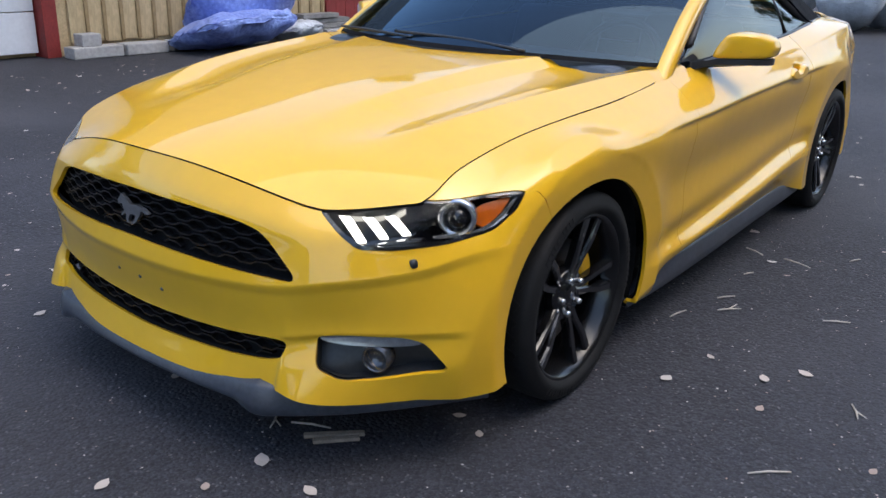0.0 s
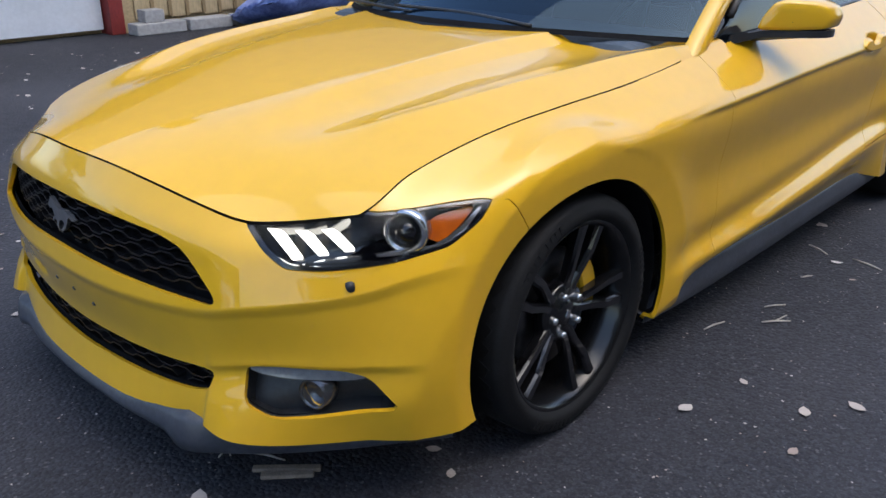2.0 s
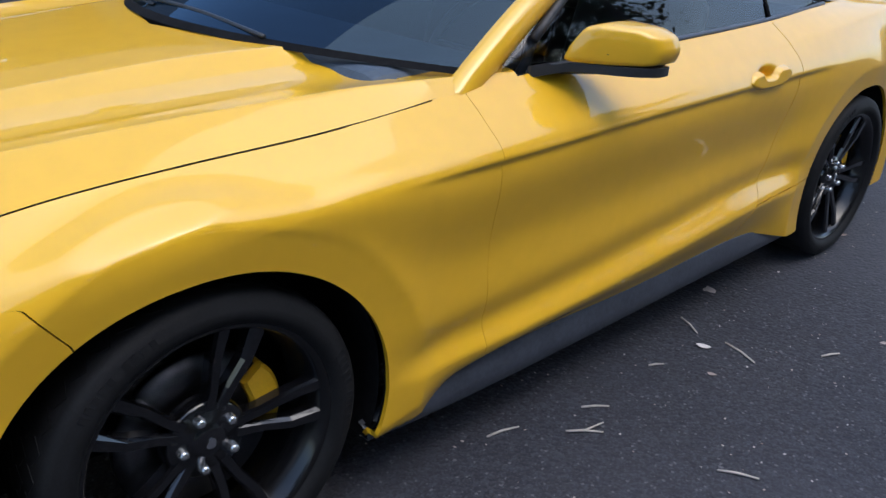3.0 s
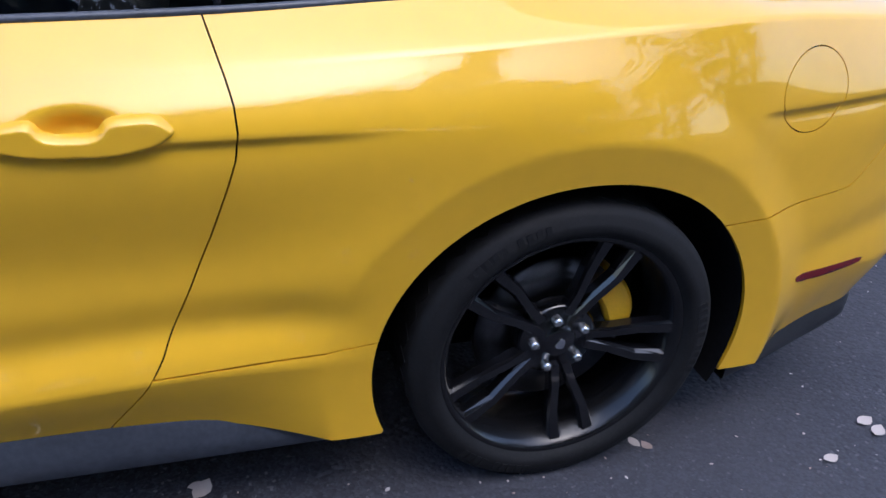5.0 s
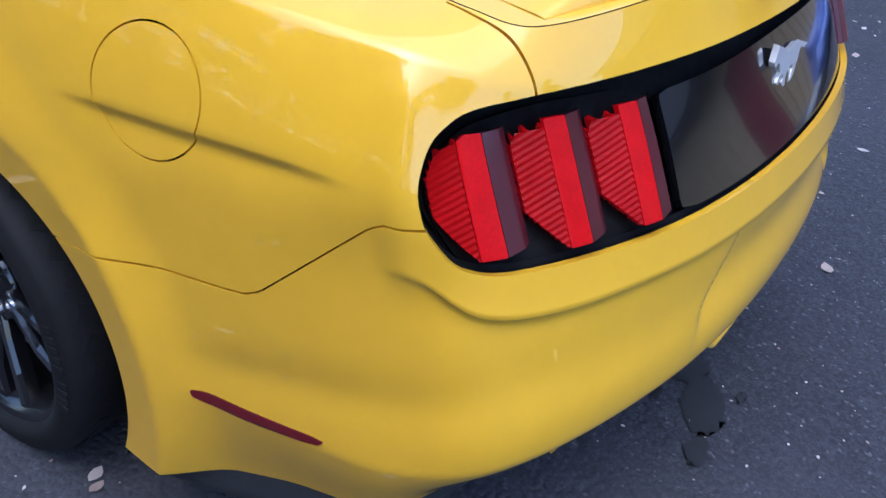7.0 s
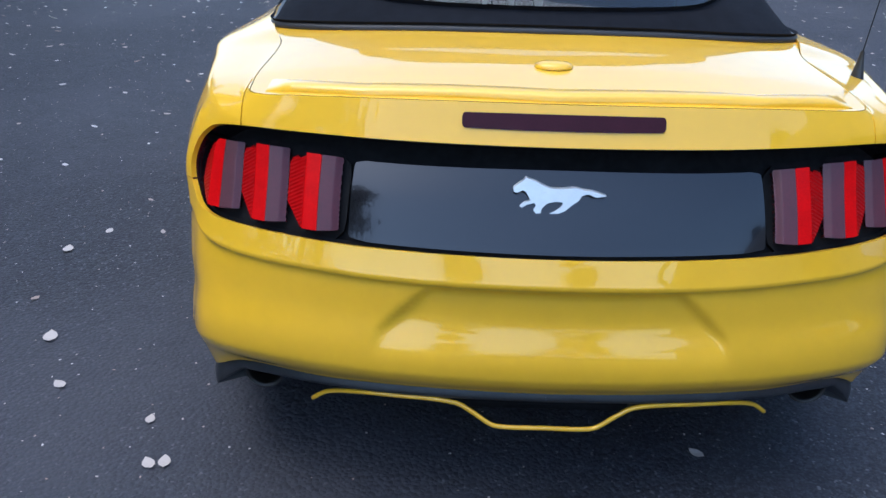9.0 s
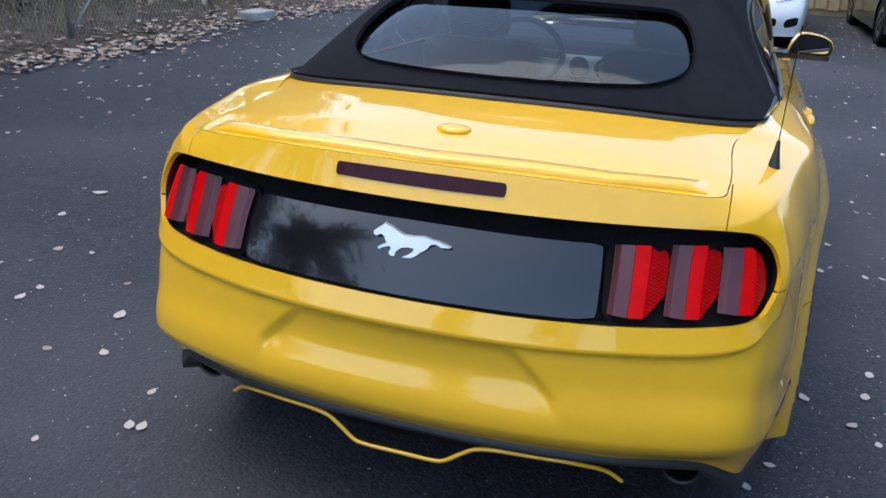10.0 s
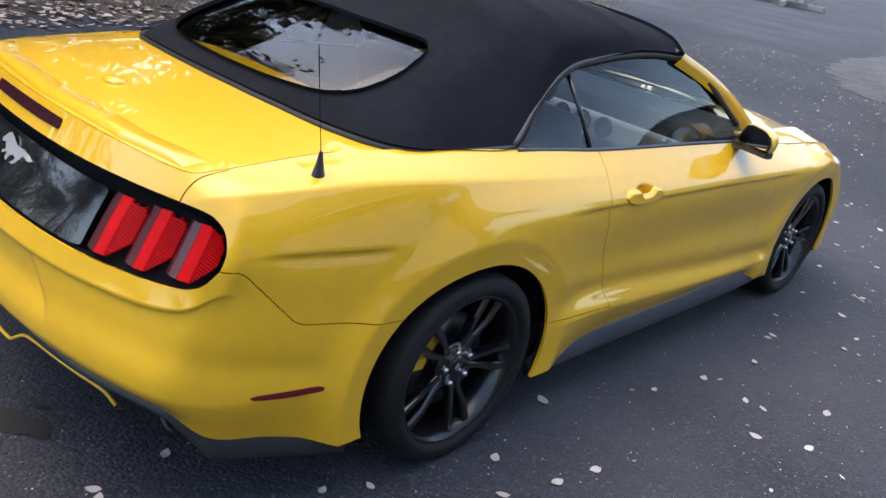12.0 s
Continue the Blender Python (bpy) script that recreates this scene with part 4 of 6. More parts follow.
# ---- wheels ----
def wheel(x, side):
    """A black five-spoke road wheel on its tyre; the outer face looks along the side."""
    holder = new("wheel")
    holder.parent = car
    holder.location = (x, side * (.790 if x > 0 else .806), HUB_Z)
    holder.rotation_euler = (0, -.30 if x > 0 else -.40, 0 if side > 0 else math.pi)
    holder.scale = (.978, 1, .978)
    tagged(holder, "gloss black split-spoke wheel with a road tyre")
    half = .117
    prof = [(.255, -.10), (.270, -.112), (.295, -.118), (.320, -.110), (.330, -.094), (.332, -.05), (.332, 0), (.332, .05), (.3305, .092), (.325, .106), (.314, .114),
            (.298, .1185), (.296, .1195), (.284, .1195), (.276, .117), (.268, .110), (.262, .103)]
    V, F = lathe(prof, 72)
    mesh_object("tyre", V, F, RUBBER, holder)
    bm = bmesh.new()
    for ring in range(4):
        for k in range(40):
            a = 2 * math.pi * (k + .5 * (ring % 2)) / 40
            m = Matrix.Rotation(-a, 4, "Y") @ Matrix.Translation((.3325, -.075 + ring * .046, 0)) @ Matrix.Rotation(.5 * (1 if ring < 2 else -1), 4, "X")
            box_into(bm, (-.006, -.018, -.016), (-.0005, .018, .016), 0, m)
    part("tread", bm, RUBBER, holder)
    # raised maker's marks on the sidewall, as plain bars
    bm = bmesh.new()
    for start in (.35, 2.45, 4.5):
        for k in range(9):
            a = start + k * .062 + (.05 if k > 4 else 0)
            box_into(bm, (-.011, 0, -.0055), (.011, .0022, .0055), 0, Matrix.Rotation(-a, 4, "Y") @ Matrix.Translation((.300, .1172, 0)) @ Matrix.Rotation(-.12, 4, "Z"))
    tagged(part("sidewall_relief", bm, RUBBER, holder), kind="stuff")
    V, F = lathe([(.258, -.10), (.248, -.09), (.232, -.04), (.226, .03), (.236, .070), (.246, .088), (.252, .100), (.262, .106), (.266, .104), (.264, .096), (.258, .092)], 64)
    mesh_object("rim", V, F, BARREL, holder)
    for k in range(5):
        base = 2 * math.pi * k / 5 + math.pi / 2
        for s in (-1, 1):
            # two legs of a pair start by one lug and run out side by side, with a kink
            pts = [(.055, .17), (.115, .155), (.180, .185), (.248, .150)]
            rows = []
            for r, spread in pts:
                a = base + s * spread
                w = np.interp(r, (.05, .12, .18, .25), (.015, .012, .013, .017))
                top = np.interp(r, (.05, .12, .18, .25), (.064, .076, .086, .092))
                c, t = Vector((math.cos(a), 0, math.sin(a))), Vector((-math.sin(a), 0, math.cos(a)))
                deep = .030
                rows.append([c * r + t * (w * u) + Vector((0, h, 0)) for u, h in ((-1, top - deep), (-1, top - .008), (-.55 if s > 0 else -.75, top), (.75 if s > 0 else .55, top), (1, top - .008), (1, top - deep))])
            V = np.array([[tuple(p) for p in row] for row in rows])
            n, m = V.shape[:2]
            F = [(i * m + j, (i + 1) * m + j, (i + 1) * m + (j + 1) % m, i * m + (j + 1) % m) for i in range(n - 1) for j in range(m)]
            mesh_object("spoke", V.reshape(-1, 3), F, RIM_BLACK, holder, smooth=False)
    V, F = lathe([(.088, .03), (.086, .058), (.078, .066), (.040, .068), (.036, .072), (.030, .076), (0, .077)], 40)
    mesh_object("hub", V, F, RIM_BLACK, holder)
    V, F = plate(rounded([(-.012, -.010), (.010, -.012), (.006, .014), (-.008, .010)], 1), .002, lambda u, v, w: (u, .0775 + w, v))
    mesh_object("hub_emblem", V, F, CHROME, holder, smooth=False)
    for k in range(5):
        a = 2 * math.pi * k / 5 + math.pi / 2 + math.pi / 5
        V, F = lathe([(.0108, .056), (.0108, .078), (.009, .084), (.004, .087), (0, .087)], 12)
        mesh_object("lug_nut", V + (.058 * math.cos(a), 0, .058 * math.sin(a)), F, SILVER, holder)
    V, F = lathe([(.06, .0), (.062, .022), (.168, .022), (.168, .004), (.062, .004)], 48)
    mesh_object("brake_disc", V, F, STEEL, holder)
    # caliper sits behind the axle, at the upper outside
    turn = holder.rotation_euler[1]
    mid = (math.pi - .50 if x < 0 else math.pi - .25)
    rows = []
    for j in range(9):
        a = mid + (j - 4) * .10 + turn
        if side < 0:
            a = math.pi - mid - (j - 4) * .10 + turn
        e = .006 * (abs(j - 4) / 4) ** 3
        rows.append([(r * math.cos(a), h, r * math.sin(a)) for r, h in ((.118 + e, -.02), (.116 + e, .036), (.124 + e, .044), (.176 - e, .044), (.184 - e, .036), (.184 - e, -.02))])
    V = np.array(rows)
    n, m = V.shape[:2]
    F = [(i * m + j, i * m + (j + 1) % m, (i + 1) * m + (j + 1) % m, (i + 1) * m + j) for i in range(n - 1) for j in range(m)]
    F += [tuple(reversed(range(m))), tuple(range((n - 1) * m, n * m))]
    mesh_object("brake_caliper", V.reshape(-1, 3), F, CALIPER, holder, "yellow brake caliper", smooth=False)
    return holder


for x in (AXLE_F, AXLE_R):
    for side in (1, -1):
        wheel(x, side)
for x in (AXLE_F, AXLE_R - .01):
    for s in (1, -1):
        prof = [(.385, .0), (.392, .20), (.395, .31)]
        V, F = lathe([(0.05, 0), (.30, 0)] + prof, 40)
        V = V * (1, s, 1) + (x, s * .575, HUB_Z)
        V, F = clip(V, F, V[:, 2] - .17)
        mesh_object("wheel_well", V, F, DARK, car)


# ---- soft top, glass, cabin ----
TOP_EDGE = [(-.075, .668, 1.262), (-.40, .655, 1.268), (-.776, .632, 1.200), (-1.00, .690, 1.085), (-1.146, .752, .990), (-1.40, .728, .988), (-1.60, .690, .998), (-1.70, .55, 1.012), (-1.755, .28, 1.026), (-1.770, 0, 1.030)]
TOP_SIDE = [(-.060, .600, 1.305), (-.40, .600, 1.325), (-.776, .590, 1.290), (-1.00, .625, 1.190), (-1.146, .665, 1.100), (-1.37, .655, 1.085), (-1.535, .620, 1.065), (-1.62, .49, 1.075), (-1.675, .25, 1.082), (-1.690, 0, 1.085)]
TOP_SHOULDER = [(-.045, .470, 1.335), (-.40, .480, 1.364), (-.776, .480, 1.358), (-.985, .500, 1.310), (-1.08, .525, 1.255), (-1.22, .525, 1.215), (-1.33, .500, 1.190), (-1.395, .40, 1.190), (-1.435, .20, 1.195), (-1.450, 0, 1.197)]
TOP_HIGH = [(-.025, .240, 1.352), (-.40, .250, 1.385), (-.776, .250, 1.390), (-.96, .250, 1.370), (-1.02, .260, 1.345), (-1.08, .265, 1.318), (-1.13, .255, 1.300), (-1.165, .21, 1.292), (-1.185, .11, 1.290), (-1.190, 0, 1.290)]
TOP_MID = [(-.020, 0, 1.356), (-.40, 0, 1.392), (-.776, 0, 1.398), (-.90, 0, 1.388), (-.95, 0, 1.380), (-.98, 0, 1.372), (-1.0, 0, 1.366), (-1.015, 0, 1.362), (-1.025, 0, 1.360), (-1.03, 0, 1.358)]
legs = [14, 16, 12, 10, 14, 12, 10, 12, 12]
lines = [catmull(c, legs) for c in (TOP_EDGE, TOP_SIDE, TOP_SHOULDER, TOP_HIGH, TOP_MID)]
g = np.swapaxes(catmull(np.array(lines), [10, 14, 14, 10]), 0, 1)
x, y, z = g[..., 0], g[..., 1], g[..., 2]
for bow, amp in ((-.42, .006), (-.80, .008), (-1.02, .006)):
    g[..., 2] += amp * np.exp(-((x - bow) / .045) ** 2) * smooth01((z - 1.15) / .1)
g[..., 2] -= .006 * np.cos((x + .6) * 9) * smooth01((z - 1.25) / .08) * smooth01((.62 - y) / .2)
g[:, -1, 1] = g[-1, :, 1] = 0
TOP_V, TOP_F = g.reshape(-1, 3), grid_faces(*g.shape[:2])
REAR_WINDOW = rounded([(-.6, 1.068), (.38, 1.066), (.485, 1.090), (.505, 1.140), (.470, 1.205), (.40, 1.238), (-.6, 1.250)], 3, .2)


def back_glass(V):
    return inside(np.stack([V[:, 1], V[:, 2]], 1), REAR_WINDOW) - 9 * (V[:, 0] > -1.12)


soft_top = new("soft_top")
soft_top.parent = car
tagged(soft_top, "raised black canvas soft top")
V, F = both(*clip(TOP_V, TOP_F, -back_glass(TOP_V)))
V, F = flanged(V, F, .014)
mesh_object("canvas", V, F, FABRIC, soft_top)
V, F = both(*clip(TOP_V + np.array([.006, 0, -.008]), TOP_F, back_glass(TOP_V) + .01))
mesh_object("rear_window", V, outward(V, F), REAR_GLASS, soft_top, "glass rear window of the soft top").visible_shadow = False
edge = catmull(TOP_EDGE[4:], 8)
edge = np.concatenate([edge, edge[::-1][1:] * (1, -1, 1)]) + (0, 0, -.006)
V, F = tube(edge, .011, 8)
mesh_object("base_seal", V, F, SEAL, soft_top)

# windscreen between two pillars
rows = []
for t in np.linspace(0, 1, 21):
    low = np.array([(1.0 - .34 * t ** 2.0), .765 * t, .950 - .024 * t ** 2])
    high = np.array([(-.005 - .060 * t ** 2), .655 * t, 1.352 - .085 * t ** 2.2])
    rows.append([low + (high - low) * s + np.array([0.02, 0, .030]) * math.sin(math.pi * s) for s in np.linspace(0, 1, 25)])
g = np.array(rows)
g[0, :, 1] = 0
V, F = both(g.reshape(-1, 3), grid_faces(*g.shape[:2]))
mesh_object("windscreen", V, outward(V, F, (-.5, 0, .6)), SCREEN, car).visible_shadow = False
edge = np.swapaxes(np.array([g[:, 0], g[:, 0] + (g[:, 1] - g[:, 0]) * .6 + (.001, 0, .0015)]), 0, 1)
V, F = both(edge.reshape(-1, 3), grid_faces(len(g), 2))
mesh_object("screen_border", V, outward(V, F, (-.5, 0, .6)), DARK, car)
pil = []
foot = 2 * g[-1, :1] - g[-1, 2:3]
for (x0, y0, z0), s in zip(np.concatenate([foot, g[-1]]), np.linspace(0, 1, 26)):
    w = .040 - .006 * s
    pil.append([(x0 + .006, y0 - .012, z0 + .002), (x0 + .002, y0 + .006, z0 + .009), (x0 - .022, y0 + w * .75, z0 + .006), (x0 - .048, y0 + w * .80, z0 - .018), (x0 - .060, y0 + w * .4, z0 - .04)])
p = np.array(pil)
V, F = p.reshape(-1, 3), grid_faces(*p.shape[:2], True)
mirrored_parts("windscreen_pillar", V, outward(V, F, (0, .2, .9)), PAINT, car, 0)
h = np.array([(v + np.array([.0, 0, .008]), v + np.array([-.03, 0, .014]), v + np.array([-.05, 0, -.01])) for v in g[:, -1]])
V, F = both(h.reshape(-1, 3), grid_faces(*h.shape[:2], True))
mesh_object("screen_header", V, outward(V, F), BLACK_TRIM, car)
# yellow cowl corners between hood, door and pillar
rows = []
for t in np.linspace(0, 1, 9):
    row = []
    for s in np.linspace(0, 1, 15):
        y0 = .60 + .203 * s
        a = np.array([.768, y0, float(hood_height(.768, y0)) - .001])
        c = np.array([.50, .735 + .063 * s, np.interp(s, (0, .5, .8, 1), (.926, .925, .920, .910))])
        row.append(a + (c - a) * t)
    rows.append(row)
c = np.array(rows)
V, F = c.reshape(-1, 3), grid_faces(*c.shape[:2])
mirrored_parts("cowl_corner", V, outward(V, F), PAINT, car, .004)
# scuttle and wipers
rows = []
for t in np.linspace(0, 1, 12):
    y0 = .745 * t
    xb = float(np.interp(y0, (0, .25, .42, .478, .60, .82), (1.015, .955, .862, .856, .815, .757)))
    lo = g[min(int(round(t * 20)), 20), 0]
    rows.append([(xb + .06, y0, .895 - .02 * t), (xb - .01, y0, .900 - .02 * t), (lo[0] - .02, y0, .910 - .015 * t), (lo[0] - .08, y0, .925 - .018 * t)])
c = np.array(rows)
V, F = both(c.reshape(-1, 3), grid_faces(*c.shape[:2], True))
mesh_object("scuttle", V, F, DARK, car)
for pts in ([(.905, .36, .962), (.925, .12, .982), (.945, -.20, .987)], [(.945, -.12, .970), (.90, -.38, .975), (.80, -.62, .965)]):
    V, F = tube(catmull(pts, 8), .006, 6)
    mesh_object("wiper", V, F, BLACK_TRIM, car)


def window(name, low, high, mat, label=""):
    rows = [[np.array(a) + (np.array(b) - a) * s + np.array([0, .010 * math.sin(math.pi * s), 0]) for s in np.linspace(0, 1, 9)] for a, b in zip(low, high)]
    w = np.array(rows)
    for s in (1, -1):
        ob = mesh_object(name, w.reshape(-1, 3) * (1, s, 1), [tuple(f) if s < 0 else tuple(reversed(f)) for f in grid_faces(*w.shape[:2])], mat, car, label)
        ob.visible_shadow = False


low = catmull([(.56, .772, .905), (.1, .778, .925), (-.35, .776, .942), (-.735, .772, .955)], 8)
high = catmull([(.52, .765, .935), (.12, .690, 1.165), (-.12, .650, 1.245), (-.35, .640, 1.255), (-.60, .625, 1.230), (-.765, .620, 1.195)], 5)
high = np.array([high[int(round(i * (len(high) - 1) / (len(low) - 1)))] for i in range(len(low))])
window("door_glass", low, high, WINDOW)
low = catmull([(-.750, .770, .956), (-.95, .762, .968), (-1.13, .750, .982)], 6)
high = catmull([(-.780, .618, 1.190), (-.95, .660, 1.10), (-1.145, .742, .992)], 6)
window("quarter_glass", low, high, WINDOW)
for s in (1, -1):
    V, F = tube(np.array([(-.742, .775, .955), (-.760, .700, 1.08), (-.775, .625, 1.19)]) * (1, s, 1), .008, 6)
    mesh_object("window_post", V, F, GLOSS_BLACK, car)
    V, F = tube(np.concatenate([catmull([(.46, .792, .914), (0, .790, .934), (-.70, .786, .958), (-1.15, .766, .984)], 8)]) * (1, s, 1), .008, 8)
    mesh_object("belt_trim", V, F, GREY_TRIM, car)
    rail = catmull([(.42, .765, .985), (.12, .702, 1.172), (-.10, .660, 1.250), (-.35, .650, 1.262), (-.60, .636, 1.236), (-.775, .628, 1.198), (-.95, .668, 1.105), (-1.145, .748, .990)], 6)
    V, F = tube(rail * (1, s, 1), .013, 8)
    mesh_object("window_seal", V, F, SEAL, car)


def door_mirror(side):
    m = new("door_mirror")
    m.parent = car
    tagged(m, "yellow door mirror on a black foot")
    turned = (lambda f: list(f)) if side > 0 else (lambda f: [tuple(reversed(q)) for q in f])
    out = rounded([(.842, .946), (.93, .944), (1.020, .950), (1.030, .985), (1.018, 1.016), (.98, 1.034), (.91, 1.040), (.880, 1.032), (.856, .99)], 2, .16)
    c = np.array([.935, .980])
    rows = []
    for s, k in ((0, .97), (.06, 1.0), (.40, 1.005), (.70, .985), (.88, .95), (.96, .90), (1.0, .81), (1.02, .5), (1.02, .02)):
        row = []
        for yy, zz in out:
            yk, zk = c[0] + (yy - c[0]) * k, c[1] + (zz - c[1]) * k - .008 * (1 - k)
            row.append((.262 - .40 * (yk - .86) + s * (.150 - .42 * (yk - .86)), yk, max(zk, .9465)))
        rows.append(row)
    r = np.array(rows)
    n, mm = r.shape[:2]
    F = [(i * mm + j, (i + 1) * mm + j, (i + 1) * mm + (j + 1) % mm, i * mm + (j + 1) % mm) for i in range(n - 1) for j in range(mm)]
    V = r.reshape(-1, 3)
    F = outward(V, F, (.28, .935, .98))
    mesh_object("mirror_shell", V * (1, side, 1), turned(F), PAINT, m)
    plan = rounded([(.475, .785), (.43, .835), (.398, .87), (.318, .985), (.262, 1.024), (.205, 1.018), (.225, .95), (.262, .87), (.30, .83), (.37, .785)], 2, .2)
    V, F = plate(plan, .022, lambda u, v, w: (u, v, min(.899 + .33 * (v - .785), .9255) + w * (1.3 if v < .83 else .95)))
    mesh_object("mirror_base", V * (1, side, 1), turned(outward(V, F, V.mean(0))), BLACK_TRIM, m, smooth=False)
    for name, grow, back, mat in (("mirror_bezel", .955, .006, BLACK_TRIM), ("mirror_glass", .84, -.002, MIRROR_GLASS)):
        V, F = plate([(c[0] + (a - c[0]) * grow, c[1] + .004 + (b - c[1]) * grow * .98) for a, b in out], .006, lambda u, v, w, q=back: (.262 - .40 * (u - .86) + q + w, u, v))
        mesh_object(name, V * (1, side, 1), turned(outward(V, F, V.mean(0))), mat, m, smooth=False)


for s in (1, -1):
    door_mirror(s)


def door_handle(side):
    """A pull over a scooped cup, notched at its top."""
    h = new("door_handle")
    h.parent = car
    outline = rounded([(-.404, .812), (-.428, .834), (-.474, .840), (-.492, .818), (-.558, .816), (-.578, .841), (-.640, .843), (-.672, .820), (-.645, .799), (-.582, .784), (-.475, .786), (-.416, .800)], 2, .18)
    rows = []
    xs, zs = np.linspace(-.69, -.39, 121), np.linspace(.77, .86, 37)
    X, Z = np.meshgrid(xs, zs, indexing="ij")
    d = inside(np.stack([X.ravel(), Z.ravel()], 1), outline).reshape(X.shape)
    Y = .906 + .026 * np.sqrt(np.clip((d + .003) / .009, 0, 1)) - .22 * np.clip(np.abs(X + .53) - .09, 0, 1) ** 1.3 - .10 * (Z - .80)
    V, F = clip(np.stack([X, Y, Z], 2).reshape(-1, 3), grid_faces(*X.shape), d.ravel() + .0025)
    F = outward(V, F, (-.53, .5, .80))
    V, F = flanged(V, F, .02)
    mesh_object("handle_pull", V * (1, side, 1), F if side > 0 else [tuple(reversed(f)) for f in F], PAINT, h)


for s in (1, -1):
    door_handle(s)

# cabin
bm = bmesh.new()
box_into(bm, (-1.55, -.72, .22), (.95, .72, .34), .02)
part("cabin_floor", bm, DARK, car)
bm = bmesh.new()
box_into(bm, (.42, -.70, .62), (.86, .70, .93), .06, None, 3)
part("dashboard", bm, DASH, car, "blue-grey dashboard")
bm = bmesh.new()
box_into(bm, (.385, -.62, .70), (.43, .62, .83), .02)
part("dash_panel", bm, DASH_SILVER, car, "silver dashboard panel with round vents")
for y in (-.58, -.13, 0, .13, .58):
    V, F = lathe([(0, .006), (.036, .006), (.042, .0), (.048, .004), (.050, .012), (.052, 0)], 24)
    V = np.stack([-V[:, 1] + .382, V[:, 0] + y, V[:, 2] + .775], 1)
    mesh_object("air_vent", V, F, GLOSS_BLACK, car)
V, F = tube([(.20 - .09 * math.sin(a), .37 + .185 * math.cos(a), .86 + .165 * math.sin(a)) for a in np.linspace(0, 2 * math.pi, 36, endpoint=False)], .016, 8, True)
mesh_object("steering_wheel", V, F, LEATHER, car)
bm = bmesh.new()
box_into(bm, (.19, .20, .835), (.23, .54, .875), .012)
box_into(bm, (.20, .35, .72), (.44, .39, .87), .012)
part("steering_boss", bm, LEATHER, car)


def seat(x, y, w, tall, back):
    s = new("seat")
    s.parent = car
    bm = bmesh.new()
    box_into(bm, (x - .26, y - w / 2, .36), (x + .26, y + w / 2, .54), .06, None, 3)
    part("seat_cushion", bm, LEATHER, s, smooth=True)
    bm = bmesh.new()
    tilt = Matrix.Translation((x - .26, y, .48)) @ Matrix.Rotation(-back, 4, "Y")
    box_into(bm, (-.07, -w / 2, 0), (.07, w / 2, tall), .06, tilt, 3)
    part("seat_back", bm, LEATHER, s, smooth=True)
    if tall > .5:
        bm = bmesh.new()
        box_into(bm, (-.05, -.13, tall + .02), (.05, .13, tall + .19), .045, tilt, 3)
        part("headrest", bm, LEATHER, s, smooth=True)


for y in (.37, -.37):
    seat(-.20, y, .50, .56, .30)
    seat(-.98, y * .8, .52, .48, .35)
bm = bmesh.new()
box_into(bm, (-.7, -.11, .3), (.42, .11, .58), .03)
part("centre_console", bm, LEATHER, car)
for s in (1, -1):
    rows = [[(px, s * (.775 - .05 * math.sin(math.pi * t)), .34 + (zt - .34) * t) for t in np.linspace(0, 1, 8)] for px, zt in ((.62, .89), (0, .915), (-.7, .94), (-.92, .95))]
    w = np.array(rows)
    mesh_object("door_lining", w.reshape(-1, 3), grid_faces(*w.shape[:2]), DASH, car)
bm = bmesh.new()
box_into(bm, (-1.70, -.66, .80), (-1.18, .66, .955), .03)
part("rear_shelf", bm, LEATHER, car)


